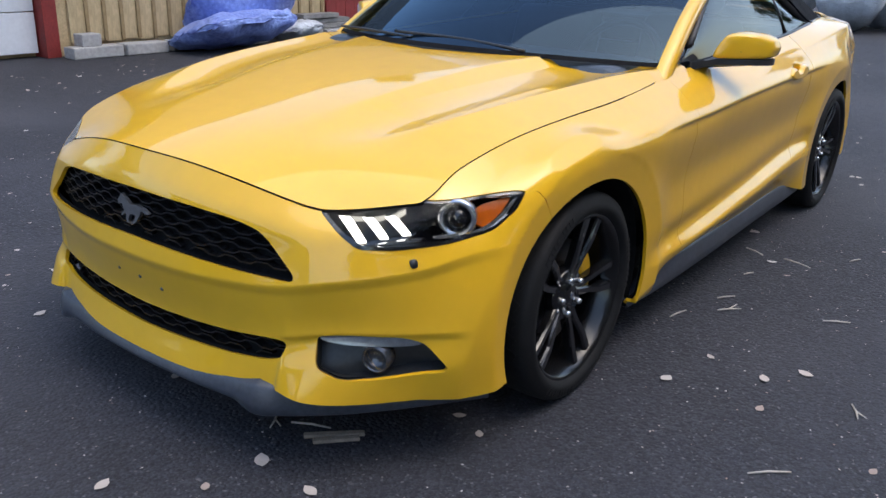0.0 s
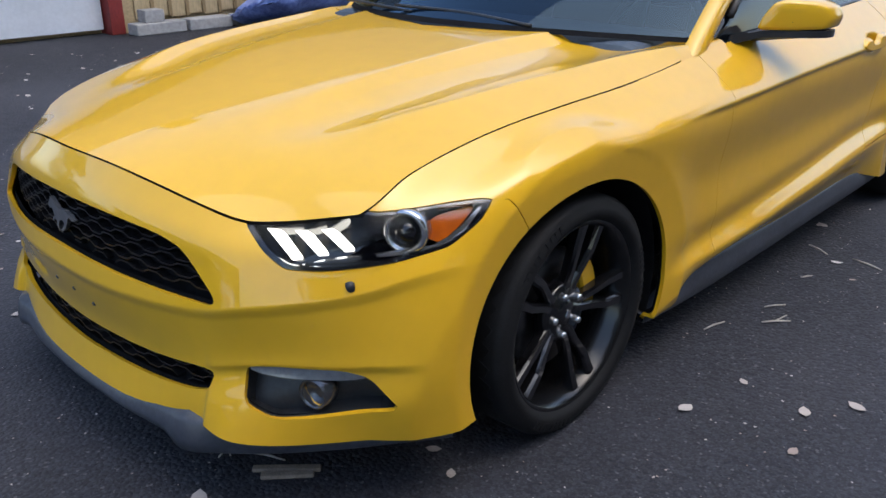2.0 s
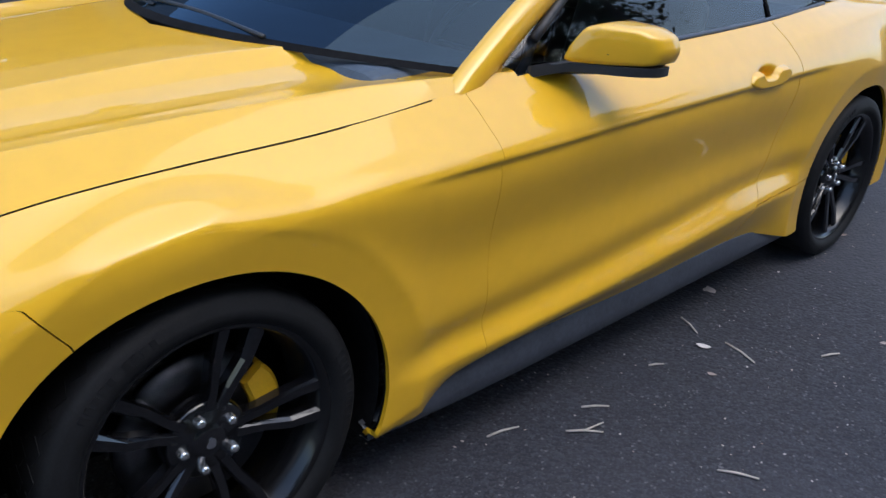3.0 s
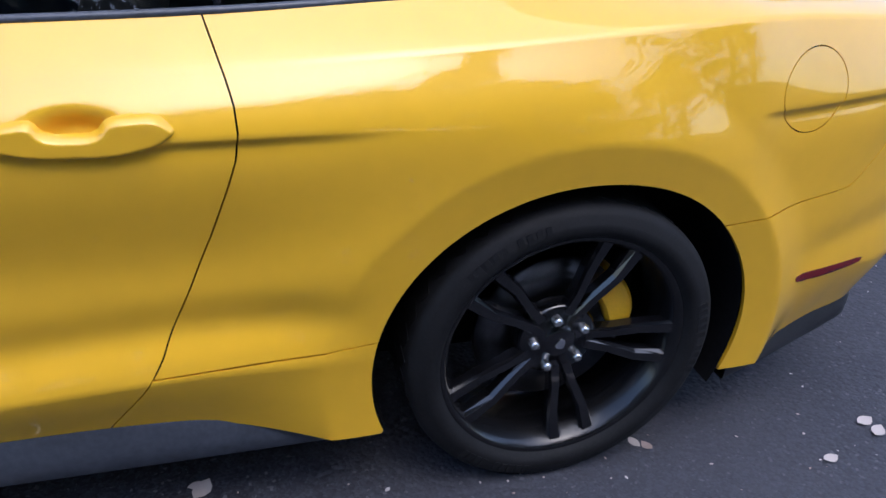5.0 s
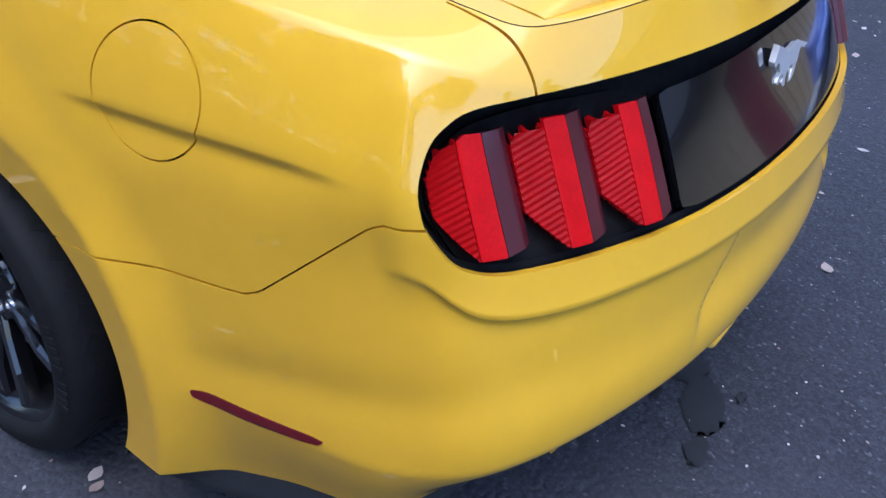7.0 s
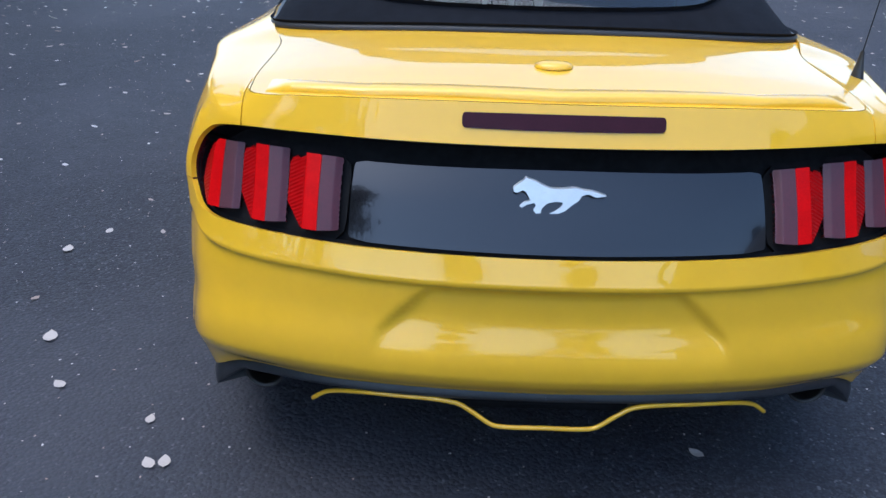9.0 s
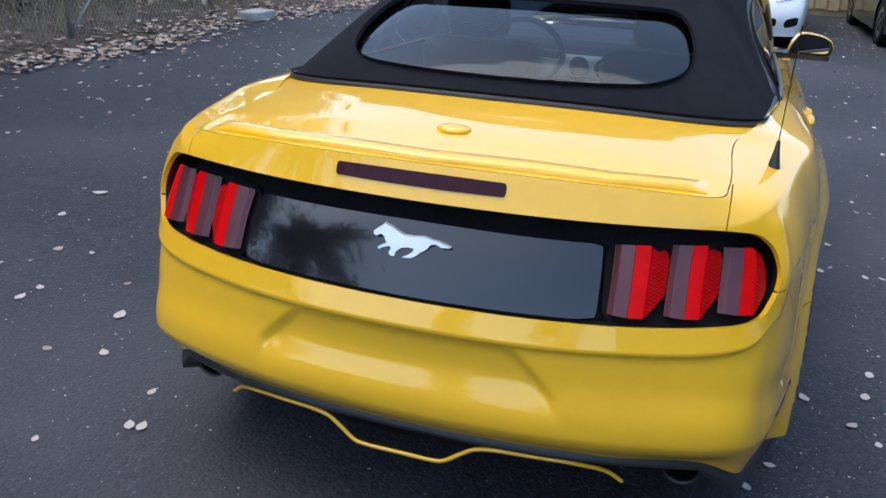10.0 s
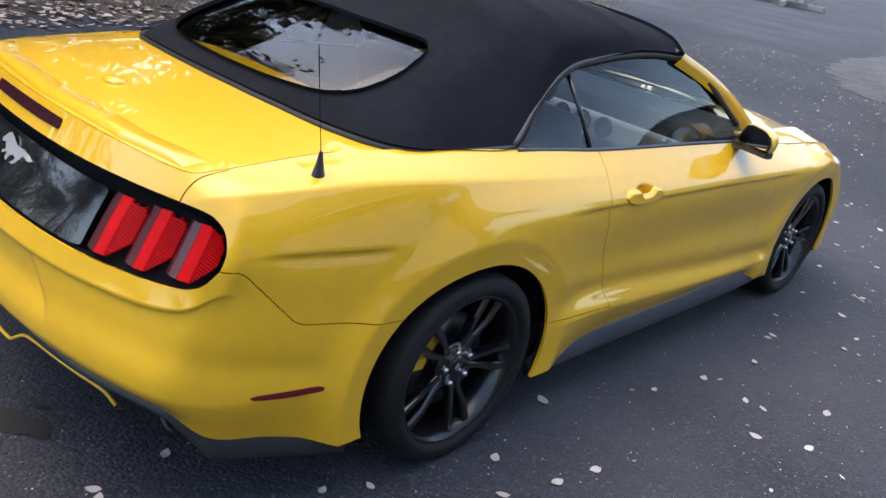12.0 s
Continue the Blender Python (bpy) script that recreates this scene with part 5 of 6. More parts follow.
# ---- ground ----
def asphalt():
    """Dark rolled asphalt: stones of many greys in black binder, worn paler in places."""
    m = material("asphalt", (0.016, 0.017, 0.0235), 0.85, vary=0.35, scale=0.9, rough_vary=.08)
    nt = m.node_tree
    p = nt.nodes["Principled BSDF"]
    old = p.inputs["Base Color"].links[0].from_socket
    co = nt.nodes.new("ShaderNodeTexCoord")
    height = None
    for scale, low, high, amount, color in ((75, .45, 1.0, .45, (.046, .048, .062)), (190, .50, 1.0, .55, (.064, .066, .082)), (150, .975, .985, .35, (.24, .23, .24))):
        v, s, r, mx = (nt.nodes.new(k) for k in ("ShaderNodeTexVoronoi", "ShaderNodeSeparateColor", "ShaderNodeMapRange", "ShaderNodeMix"))
        v.inputs["Scale"].default_value = scale
        r.inputs[1].default_value, r.inputs[2].default_value, r.inputs[4].default_value = low, high, amount
        mx.data_type = "RGBA"
        mx.inputs["B"].default_value = (*color, 1)
        nt.links.new(co.outputs["Object"], v.inputs["Vector"])
        nt.links.new(v.outputs["Color"], s.inputs[0])
        nt.links.new(s.outputs[0], r.inputs[0])
        nt.links.new(r.outputs[0], mx.inputs["Factor"])
        nt.links.new(old, mx.inputs["A"])
        old = mx.outputs["Result"]
        height = height or v.outputs["Distance"]
    n, r, mx = nt.nodes.new("ShaderNodeTexNoise"), nt.nodes.new("ShaderNodeMapRange"), nt.nodes.new("ShaderNodeMix")
    n.inputs["Scale"].default_value, n.inputs["Detail"].default_value = .45, 4
    r.inputs[1].default_value, r.inputs[2].default_value, r.inputs[4].default_value = .46, .66, .60
    mx.data_type = "RGBA"
    mx.inputs["B"].default_value = (.060, .061, .073, 1)
    nt.links.new(co.outputs["Object"], n.inputs["Vector"])
    nt.links.new(n.outputs["Fac"], r.inputs[0])
    nt.links.new(r.outputs[0], mx.inputs["Factor"])
    nt.links.new(old, mx.inputs["A"])
    nt.links.new(mx.outputs["Result"], p.inputs["Base Color"])
    bp = nt.nodes.new("ShaderNodeBump")
    bp.invert = True
    bp.inputs["Strength"].default_value, bp.inputs["Distance"].default_value = .8, .006
    nt.links.new(height, bp.inputs["Height"])
    nt.links.new(bp.outputs["Normal"], p.inputs["Normal"])
    return m


ASPHALT = asphalt()
bm = bmesh.new()
bmesh.ops.create_grid(bm, x_segments=2, y_segments=2, size=400)
tagged(part("ground", bm, ASPHALT), "dark worn asphalt yard", "ground", kind="structure")


def island_material(name, colors, rough=0.8):
    """Each loose piece of a mesh takes its own of some colours."""
    m = bpy.data.materials.new(name)
    m.use_nodes = True
    nt = m.node_tree
    p = nt.nodes["Principled BSDF"]
    p.inputs["Roughness"].default_value = rough
    geo, ramp = nt.nodes.new("ShaderNodeNewGeometry"), nt.nodes.new("ShaderNodeValToRGB")
    while len(ramp.color_ramp.elements) < len(colors):
        ramp.color_ramp.elements.new(0.5)
    for i, (e, c) in enumerate(zip(ramp.color_ramp.elements, colors)):
        e.position, e.color = i / max(1, len(colors) - 1), (*c, 1)
    nt.links.new(geo.outputs["Random Per Island"], ramp.inputs[0])
    nt.links.new(ramp.outputs[0], p.inputs["Base Color"])
    return m


LITTER = island_material("dry_leaves", [(.30, .19, .13), (.42, .30, .24), (.55, .44, .38), (.24, .15, .09), (.50, .36, .28), (.60, .52, .46), (.34, .20, .12)])
PALE = island_material("pale_leaves", [(.42, .37, .34), (.60, .56, .53), (.34, .26, .22), (.50, .44, .40), (.28, .19, .15), (.66, .63, .60)])
TWIG = material("dry_twig", (.55, .50, .44), .8, vary=.3, scale=30)
BARK = material("bark_chip", (.34, .27, .21), .9, vary=.4, scale=25, bump=.5, bump_scale=80, depth=.004)
LEAF_SHAPE = [(-.5, 0), (-.25, .20), (0, .26), (.25, .18), (.5, 0), (.25, -.18), (0, -.24), (-.25, -.20)]
rng = random.Random(7)


def leaf_into(V, F, at, size, spin, curl, tilt=(0, 0)):
    n = len(V)
    c, s = math.cos(spin), math.sin(spin)
    V.append((at[0], at[1], at[2] + .002))
    for u, v in LEAF_SHAPE:
        u2, v2 = u * size, v * size * 1.25
        V.append((at[0] + u2 * c - v2 * s, at[1] + u2 * s + v2 * c, at[2] + .003 + curl * size * (abs(u) ** 2 + v * v) + u2 * tilt[0] + v2 * tilt[1]))
    F += [(n, n + 1 + k, n + 1 + (k + 1) % 8) for k in range(8)]


def scatter(name, count, place, size, mat, label, category, curl=.35):
    V, F = [], []
    while count:
        at = place()
        if at is None:
            continue
        count -= 1
        leaf_into(V, F, at, rng.uniform(*size), rng.uniform(0, 6.3), rng.uniform(.05, curl), (rng.uniform(-.2, .2), rng.uniform(-.2, .2)))
    ob = mesh_object(name, V, F, mat, smooth=False)
    return tagged(ob, label, category, kind="stuff")


def clear_of_car(x, y):
    return not (-2.35 < x < 2.2 and abs(y) < .85)


def on_yard():
    x, y = rng.uniform(-9, 16), rng.uniform(-6.4, 6)
    if not clear_of_car(x, y):
        return None
    dense = .16 + .5 * max(0, (y + 0) / 6) ** 1.5 + (.35 if (x > 2.5 and y > -3) else 0) + (.30 if y < -1 else 0)
    return (x, y, 0.001) if rng.random() < dense else None


def on_verge():
    x = rng.uniform(-9, 11)
    y = 5.75 + rng.gauss(0, .32) + .25 * math.sin(x * 1.3)
    return (x, y, .004 + max(0, y - 5.8) * .10 + rng.uniform(0, .05))


def on_bank():
    x, y = rng.uniform(-9, 12), rng.uniform(5.9, 9.5)
    return (x, y, .02 + (y - 5.8) * .20 + rng.uniform(0, .05))


scatter("fallen_leaves", 3000, on_yard, (.014, .058), PALE, "pale dry leaves strewn over the asphalt", "leaves")
scatter("leaf_litter", 3200, on_verge, (.05, .11), LITTER, "thick drift of brown and pink dry leaves", "leaves", .6)
scatter("bank_leaves", 3000, on_bank, (.06, .12), LITTER, "brown leaf litter on the bank", "leaves", .6)


def grit():
    x, y = rng.uniform(-4, 4), rng.uniform(-3.6, 3.6)
    return (x, y, .0005) if clear_of_car(x, y) or rng.random() < .3 else None


scatter("grit", 4200, grit, (.003, .011), PALE, "fine pale grit and chaff on the asphalt", "grit", .1)


def twig(at, length, spin, fork=0.0):
    x, y = at
    d = Vector((math.cos(spin), math.sin(spin), 0))
    a, b = Vector((x, y, .005)) - d * length / 2, Vector((x, y, .006)) + d * length / 2
    mid = (a + b) / 2 + Vector((-d.y, d.x, 0)) * length * .05
    V, F = tube([tuple(a), tuple(mid), tuple(b)], [.0028, .0035, .0022], 6)
    ob = mesh_object("twig", V, F, TWIG)
    if fork:
        e = mid + Vector((math.cos(spin + .6), math.sin(spin + .6), 0)) * fork
        V2, F2 = tube([tuple(mid), tuple(e)], [.003, .0018], 6)
        bpy.data.objects.remove(ob)
        V, F = np.concatenate([V, V2]), list(F) + [tuple(i + len(V) for i in f) for f in F2]
        ob = mesh_object("twig", V, F, TWIG)
    return tagged(ob, "pale dry twig lying on the asphalt", "twig", "twigs by the car")


for at, ln, sp, fk in (((-.352, .907), .11, 1.05, 0), ((-.326, 1.106), .13, 1.25, 0), ((.394, 1.052), .10, 2.4, .07), ((.564, .915), .10, 2.9, 0), ((.279, .999), .08, 2.5, 0),
                       ((.232, 1.408), .10, 2.1, 0), ((-.55, 1.30), .07, 2.7, 0), ((-.05, .98), .05, 2.6, 0), ((1.396, 1.517), .12, 2.3, 0), ((2.067, .317), .09, .6, .04),
                       ((2.02, .42), .12, 2.0, 0), ((1.422, 4.078), .16, .9, .05), ((4.05, 3.965), .18, .8, 0), ((.9, 1.62), .09, .4, .04), ((1.85, -1.2), .10, 1.0, .04)):
    twig(at, ln, sp, fk)
for at, size, sp in (((2.225, .446), .075, .9), ((2.55, .222), .06, .3), ((2.234, .639), .06, 1.4), ((.873, 1.338), .06, .5), ((.746, 1.434), .065, 1.3), ((1.702, .712), .05, 2.2),
                     ((1.746, .814), .045, .7), ((2.131, -.862), .06, .2), ((.837, 1.145), .042, 1.0), ((-.638, .799), .04, .3), ((-.811, 2.462), .075, .4), ((-.966, 1.685), .075, .2),
                     ((-2.206, .955), .06, .6), ((-1.635, 1.927), .07, .1), ((-.457, 2.524), .10, 2.0), ((-1.614, 1.466), .085, .3), ((-1.874, 1.324), .06, .9), ((-2.025, 1.011), .05, .1),
                     ((-2.366, 1.162), .04, .5), ((-1.159, 1.984), .045, .8), ((-.791, -.881), .075, 1.2), ((-1.226, -1.015), .06, .5), ((-.293, -1.079), .045, .1), ((-1.808, -.833), .045, .4),
                     ((-2.099, -.453), .055, .8), ((-2.334, -.49), .055, 2.4), ((-1.142, -1.213), .06, 2.9), ((.394, -1.208), .05, .6), ((.007, -1.149), .06, .2), ((1.455, -1.241), .07, 1.1),
                     ((-1.674, -.896), .045, 1.5), ((2.095, -.109), .05, .6), ((-2.338, -.53), .05, .9), ((-1.598, .869), .045, 1.9), ((-2.198, .917), .06, .2), ((-.65, .813), .07, 1.0)):
    V, F = [], []
    leaf_into(V, F, (*at, .002), size * .86, sp, .25)
    tagged(mesh_object("fallen_leaf", V, F, PALE, smooth=False), "single pale dry leaf lying on the asphalt", "leaf", "leaves by the car")
chip = thing("bark_strip", "split strip of brown bark on the asphalt", "bark")
for k, (dx, dy, ln) in enumerate(((0, 0, .17), (.015, .022, .13))):
    d = Vector((math.cos(2.35), math.sin(2.35), 0))
    bm = bmesh.new()
    box_into(bm, (-ln / 2, -.010, 0), (ln / 2, .010, .011), .003, Matrix.Translation((2.012 + dx, .505 + dy, .001)) @ Matrix.Rotation(2.35 + .06 * k, 4, "Z"))
    part("splinter", bm, BARK, chip)
def ragged(outline, steps, rough, seed):
    """A closed outline broken into short, uneven steps."""
    r, p, o = random.Random(seed), np.asarray(outline, float), []
    for a, b in zip(p, np.roll(p, -1, axis=0)):
        o += [tuple(a + (b - a) * k / steps + np.array((r.gauss(0, rough), r.gauss(0, rough)))) for k in range(steps)]
    return o


def lay_flat(outline, z):
    """A thin sheet on the ground."""
    bm = bmesh.new()
    f = bm.faces.new([bm.verts.new((x, y, z)) for x, y in outline])
    bmesh.ops.triangulate(bm, faces=[f])
    bm.verts.index_update()
    V = np.array([v.co[:] for v in bm.verts])
    F = [tuple(v.index for v in f.verts) for f in bm.faces]
    bm.free()
    return V, F


STAIN = material("oil_stain", (.014, .014, .016), .6, vary=.5, scale=30)
V, F = np.zeros((0, 3)), []
for k, (x, y, lx, ly, turn) in enumerate(((-2.40, -.08, .050, .10, .3), (-2.34, -.17, .030, .055, -.4), (-2.44, .06, .022, .050, .1), (-2.30, -.05, .012, .03, .5), (-2.46, -.16, .010, .022, 0))):
    ring = [(x + lx * math.cos(i) * math.cos(turn) - ly * math.sin(i) * math.sin(turn), y + lx * math.cos(i) * math.sin(turn) + ly * math.sin(i) * math.cos(turn)) for i in np.arange(9) * math.tau / 9]
    v, f = lay_flat(ragged(rounded(ring, 1), 2, .0035, k), .0035 + k * .0004)
    F += [tuple(i + len(V) for i in q) for q in f]
    V = np.concatenate([V, v])
tagged(mesh_object("oil_stain", V, F, STAIN, smooth=False), "dark oily drip stain on the asphalt", "stain", kind="structure")
PALE_PATCH = material("pale_ground_patch", (.085, .083, .088), .9, vary=.6, scale=2.2, bump=.5, bump_scale=60, depth=.008)
CONCRETE = material("pale_concrete", (.42, .41, .40), .85, vary=.3, scale=2.5, bump=.4, bump_scale=90, depth=.005)
V, F = plate(ragged(rounded([(16.19, 4.28), (19.01, 4.75), (25.38, 5.2), (20.78, 3.35), (12.06, 1.43), (11.69, 1.95), (12.6, 2.75)], 1), 6, .07, 5), .006, lambda u, v, w: (u, v, w))
tagged(mesh_object("pavement", V, F, PALE_PATCH, smooth=False), "pale ragged patch on the yard's ground", "pavement", kind="structure")


# ---- the shed along one side of the yard ----
# Battens are coloured darker than the boards to stand for their side shadows.
BATTEN = material("shade_toned_battens", (.33, .23, .115), .75, vary=.3, scale=6, bump=.4, bump_scale=60, depth=.004)
CREAM = material("cream_boards", (.55, .42, .24), .75, vary=.28, scale=5, bump=.4, bump_scale=60, depth=.004)
RED_PAINT = material("barn_red_paint", (.26, .030, .026), .6, vary=.3, scale=6, bump=.2, bump_scale=90, depth=.003)
WHITE_PAINT = material("white_door_paint", (.74, .76, .80), .45, vary=.08, scale=3)
GREY_WOOD = material("grey_weathered_wood", (.26, .25, .24), .85, vary=.35, scale=12, bump=.5, bump_scale=70, depth=.004)
ROOF = material("roof_felt", (.07, .07, .075), .9, vary=.3, scale=5)
BOARD_BM = bmesh.new()
box_into(BOARD_BM, (0, -.012, 0), (.205, .012, 1), .003, None, 1)
board_mesh = bpy.data.meshes.new("board")
BOARD_BM.to_mesh(board_mesh)
BATTEN_BM = bmesh.new()
box_into(BATTEN_BM, (0, -.034, 0), (.046, .034, 1), .004, None, 1)
batten_mesh = bpy.data.meshes.new("batten")
BATTEN_BM.to_mesh(batten_mesh)
board_mesh.materials.append(CREAM)
batten_mesh.materials.append(BATTEN)


def boards(parent, start, along, count, low, high):
    """Upright boards with a batten over each joint, from start along a direction."""
    turn = math.atan2(along[1], along[0])
    for k in range(count):
        for name, me, off in (("board", board_mesh, 0), ("batten", batten_mesh, -.025)):
            ob = new(name, me)
            ob.parent = parent
            s = k * .215 + off + (.003 * math.sin(k * 7.1))
            ob.matrix_basis = pose(start[0] + along[0] * s, start[1] + along[1] * s, low + .015 * math.sin(k * 3.3), 0, 0, math.degrees(turn)) @ Matrix.Diagonal((1, 1, high - low, 1))


shed = thing("shed", "cream board-and-batten shed with red trim", "shed")
bm = bmesh.new()
box_into(bm, (-16.0, -11.5, 0), (-1.42, -7.12, 3.0))
part("wall", bm, CREAM, shed)
bm = bmesh.new()
box_into(bm, (-1.42, -11.5, 0), (3.2, -7.32, 3.0))
part("garage_wall", bm, CREAM, shed)
boards(shed, (-5.45, -7.10), (1, 0), 18, .14, 3.0)
bm = bmesh.new()
box_into(bm, (-1.44, -7.40, 0), (-1.28, -7.06, 3.0), .006)
part("corner_trim", bm, RED_PAINT, shed, "dark red corner trim")
garage = new("garage_door")
garage.parent = shed
for k in range(5):
    bm = bmesh.new()
    box_into(bm, (-1.26, -7.30, .05 + k * .44), (2.6, -7.20, .48 + k * .44), .008)
    part("door_panel", bm, WHITE_PAINT, garage)
door2 = new("shed_door")
door2.parent = shed
for k in range(6):
    bm = bmesh.new()
    box_into(bm, (-6.75 + k * .20, -7.14, .10), (-6.555 + k * .20, -7.08, 2.2), .004)
    part("door_board", bm, RED_PAINT, door2)
# Steep roof out of view, added for a smooth dark reflection in the hood.
bm = bmesh.new()
box_into(bm, (-16.0, -.4, 0), (6.5, 8.2, .16), .02, Matrix.Translation((0, -6.7, 3.0)) @ Matrix.Rotation(math.pi, 4, 'Z') @ Matrix.Diagonal((-1, 1, 1, 1)) @ Matrix.Rotation(math.radians(36), 4, 'X'))
part("roof", bm, ROOF, shed)
for k in range(8):
    bm = bmesh.new()
    w = .60 + .05 * math.sin(k * 5)
    x0 = -1.42 - k * .635
    box_into(bm, (x0 - w, -6.98, 0), (x0, -6.76 + .02 * math.sin(k * 2.2), .125 + .01 * math.sin(k * 3)), .014)
    tagged(part("kerb_block", bm, CONCRETE), "pale grey concrete kerb block along the shed", "kerb", "kerb blocks")

BLUE_BAG = material("blue_woven_plastic", (.34, .45, .80), .30, vary=.25, scale=2.2, bump=.6, bump_scale=24, depth=.016, tint=(.07, .11, .46))
GREY_BAG = material("grey_plastic_sheet", (.62, .65, .70), .35, vary=.3, scale=5, bump=.6, bump_scale=22, depth=.02)


def bag(name, at, size, turn, tilt, mat, label, seed, group=""):
    """A stuffed sack: a soft box with pinched seams and dents."""
    bm = bmesh.new()
    bmesh.ops.create_cube(bm, size=2)
    bmesh.ops.subdivide_edges(bm, edges=bm.edges[:], cuts=11, use_grid_fill=True)
    m = pose(at[0], at[1], 0, tilt, 0, turn)
    low = 9
    for v in bm.verts:
        p = v.co.copy()
        r = max(abs(p.x), abs(p.y))
        thick = (1 - r ** 3.2 * .86) * (1 + .25 * noise.noise(Vector((p.x * 1.6 + seed, p.y * 1.6, 0))))
        pinch = 1 - .10 * (abs(p.x * p.y)) ** 2
        q = Vector((p.x * size[0] / 2 * pinch, p.y * size[1] / 2 * pinch, p.z * size[2] / 2 * thick))
        q += Vector((0, 0, 1)) * .05 * noise.noise(Vector((p.x * 3 + seed, p.y * 3, p.z)))
        q += .018 * noise.noise_vector(Vector((p.x * 6, p.y * 6 + seed, p.z * 3)))
        v.co = m @ q
        low = min(low, v.co.z)
    for v in bm.verts:
        v.co.z += at[2] - low
    return tagged(part(name, bm, mat, smooth=True), label, "bag", group)


bag("plastic_bag", (-3.35, -6.45, 0), (1.55, .95, .36), 8, 18, BLUE_BAG, "bright blue woven plastic sack slumped by the shed", 1, "blue sacks")
bag("plastic_bag", (-3.75, -6.80, .10), (1.50, .80, .34), -10, 55, BLUE_BAG, "faded blue plastic sack leaning on the boards", 5, "blue sacks")
bag("plastic_bag", (-4.55, -6.70, 0), (.80, .60, .22), 20, 10, GREY_BAG, "small grey plastic sack on the kerb", 9, "blue sacks")
for k, (x, y, z, w) in enumerate(((-5.3, -6.93, .13, 1.1), (-5.35, -6.95, .20, .9), (-5.2, -6.92, .27, .7))):
    bm = bmesh.new()
    box_into(bm, (x - w / 2, y - .10, z), (x + w / 2, y + .10, z + .06), .006)
    tagged(part("plank", bm, GREY_WOOD), "weathered grey plank stacked by the shed", "plank", "planks by the shed")
bm = bmesh.new()
box_into(bm, (-1.78, -6.98, .125), (-1.55, -6.80, .26), .01)
tagged(part("stone_block", bm, CONCRETE), "small grey stone block on the kerb", "block")

# heap of wrapped rubbish far behind the car
for k, (dx, dy, w, h, t) in enumerate(((0, 0, 1.5, .9, 10), (-.5, 1.3, 1.3, .8, 40), (.3, -1.5, 1.6, .9, -20), (-1.2, .3, 1.8, 1.3, 5), (-1.4, -1.7, 1.7, 1.1, 70), (-1.3, 2.2, 1.5, 1.0, 30))):
    bag("rubbish_bag", (-14.2 + dx, -1.9 + dy, 0), (w, w * .8, h * 1.2), t, 8 * (k % 3), GREY_BAG, "grey plastic-wrapped rubbish in a heap", 20 + k * 3, "rubbish heap")

# ---- second shed, ahead of the car ----
far_shed = thing("shed", "cream board shed with a red corner post", "shed")
bm = bmesh.new()
box_into(bm, (13.05, -9.5, 0), (18, .72, 3.2))
part("wall", bm, CREAM, far_shed)
boards(far_shed, (13.02, .70), (0, -1), 36, .10, 3.2)
bm = bmesh.new()
box_into(bm, (12.95, .72, 0), (13.35, 1.05, 3.2), .01)
part("corner_trim", bm, RED_PAINT, far_shed, "dark red corner post")
bm = bmesh.new()
box_into(bm, (12.6, -9.8, 3.2), (18.4, 1.1, 3.36), .02)
part("roof", bm, ROOF, far_shed)
# ---- other cars ----
WHITE_CAR = material("white_car_paint", (.78, .80, .83), .30, coat=1.0, vary=.04, scale=3)
DARK_CAR = material("black_car_paint", (.012, .013, .015), .30, coat=1.0, vary=.2, scale=3)


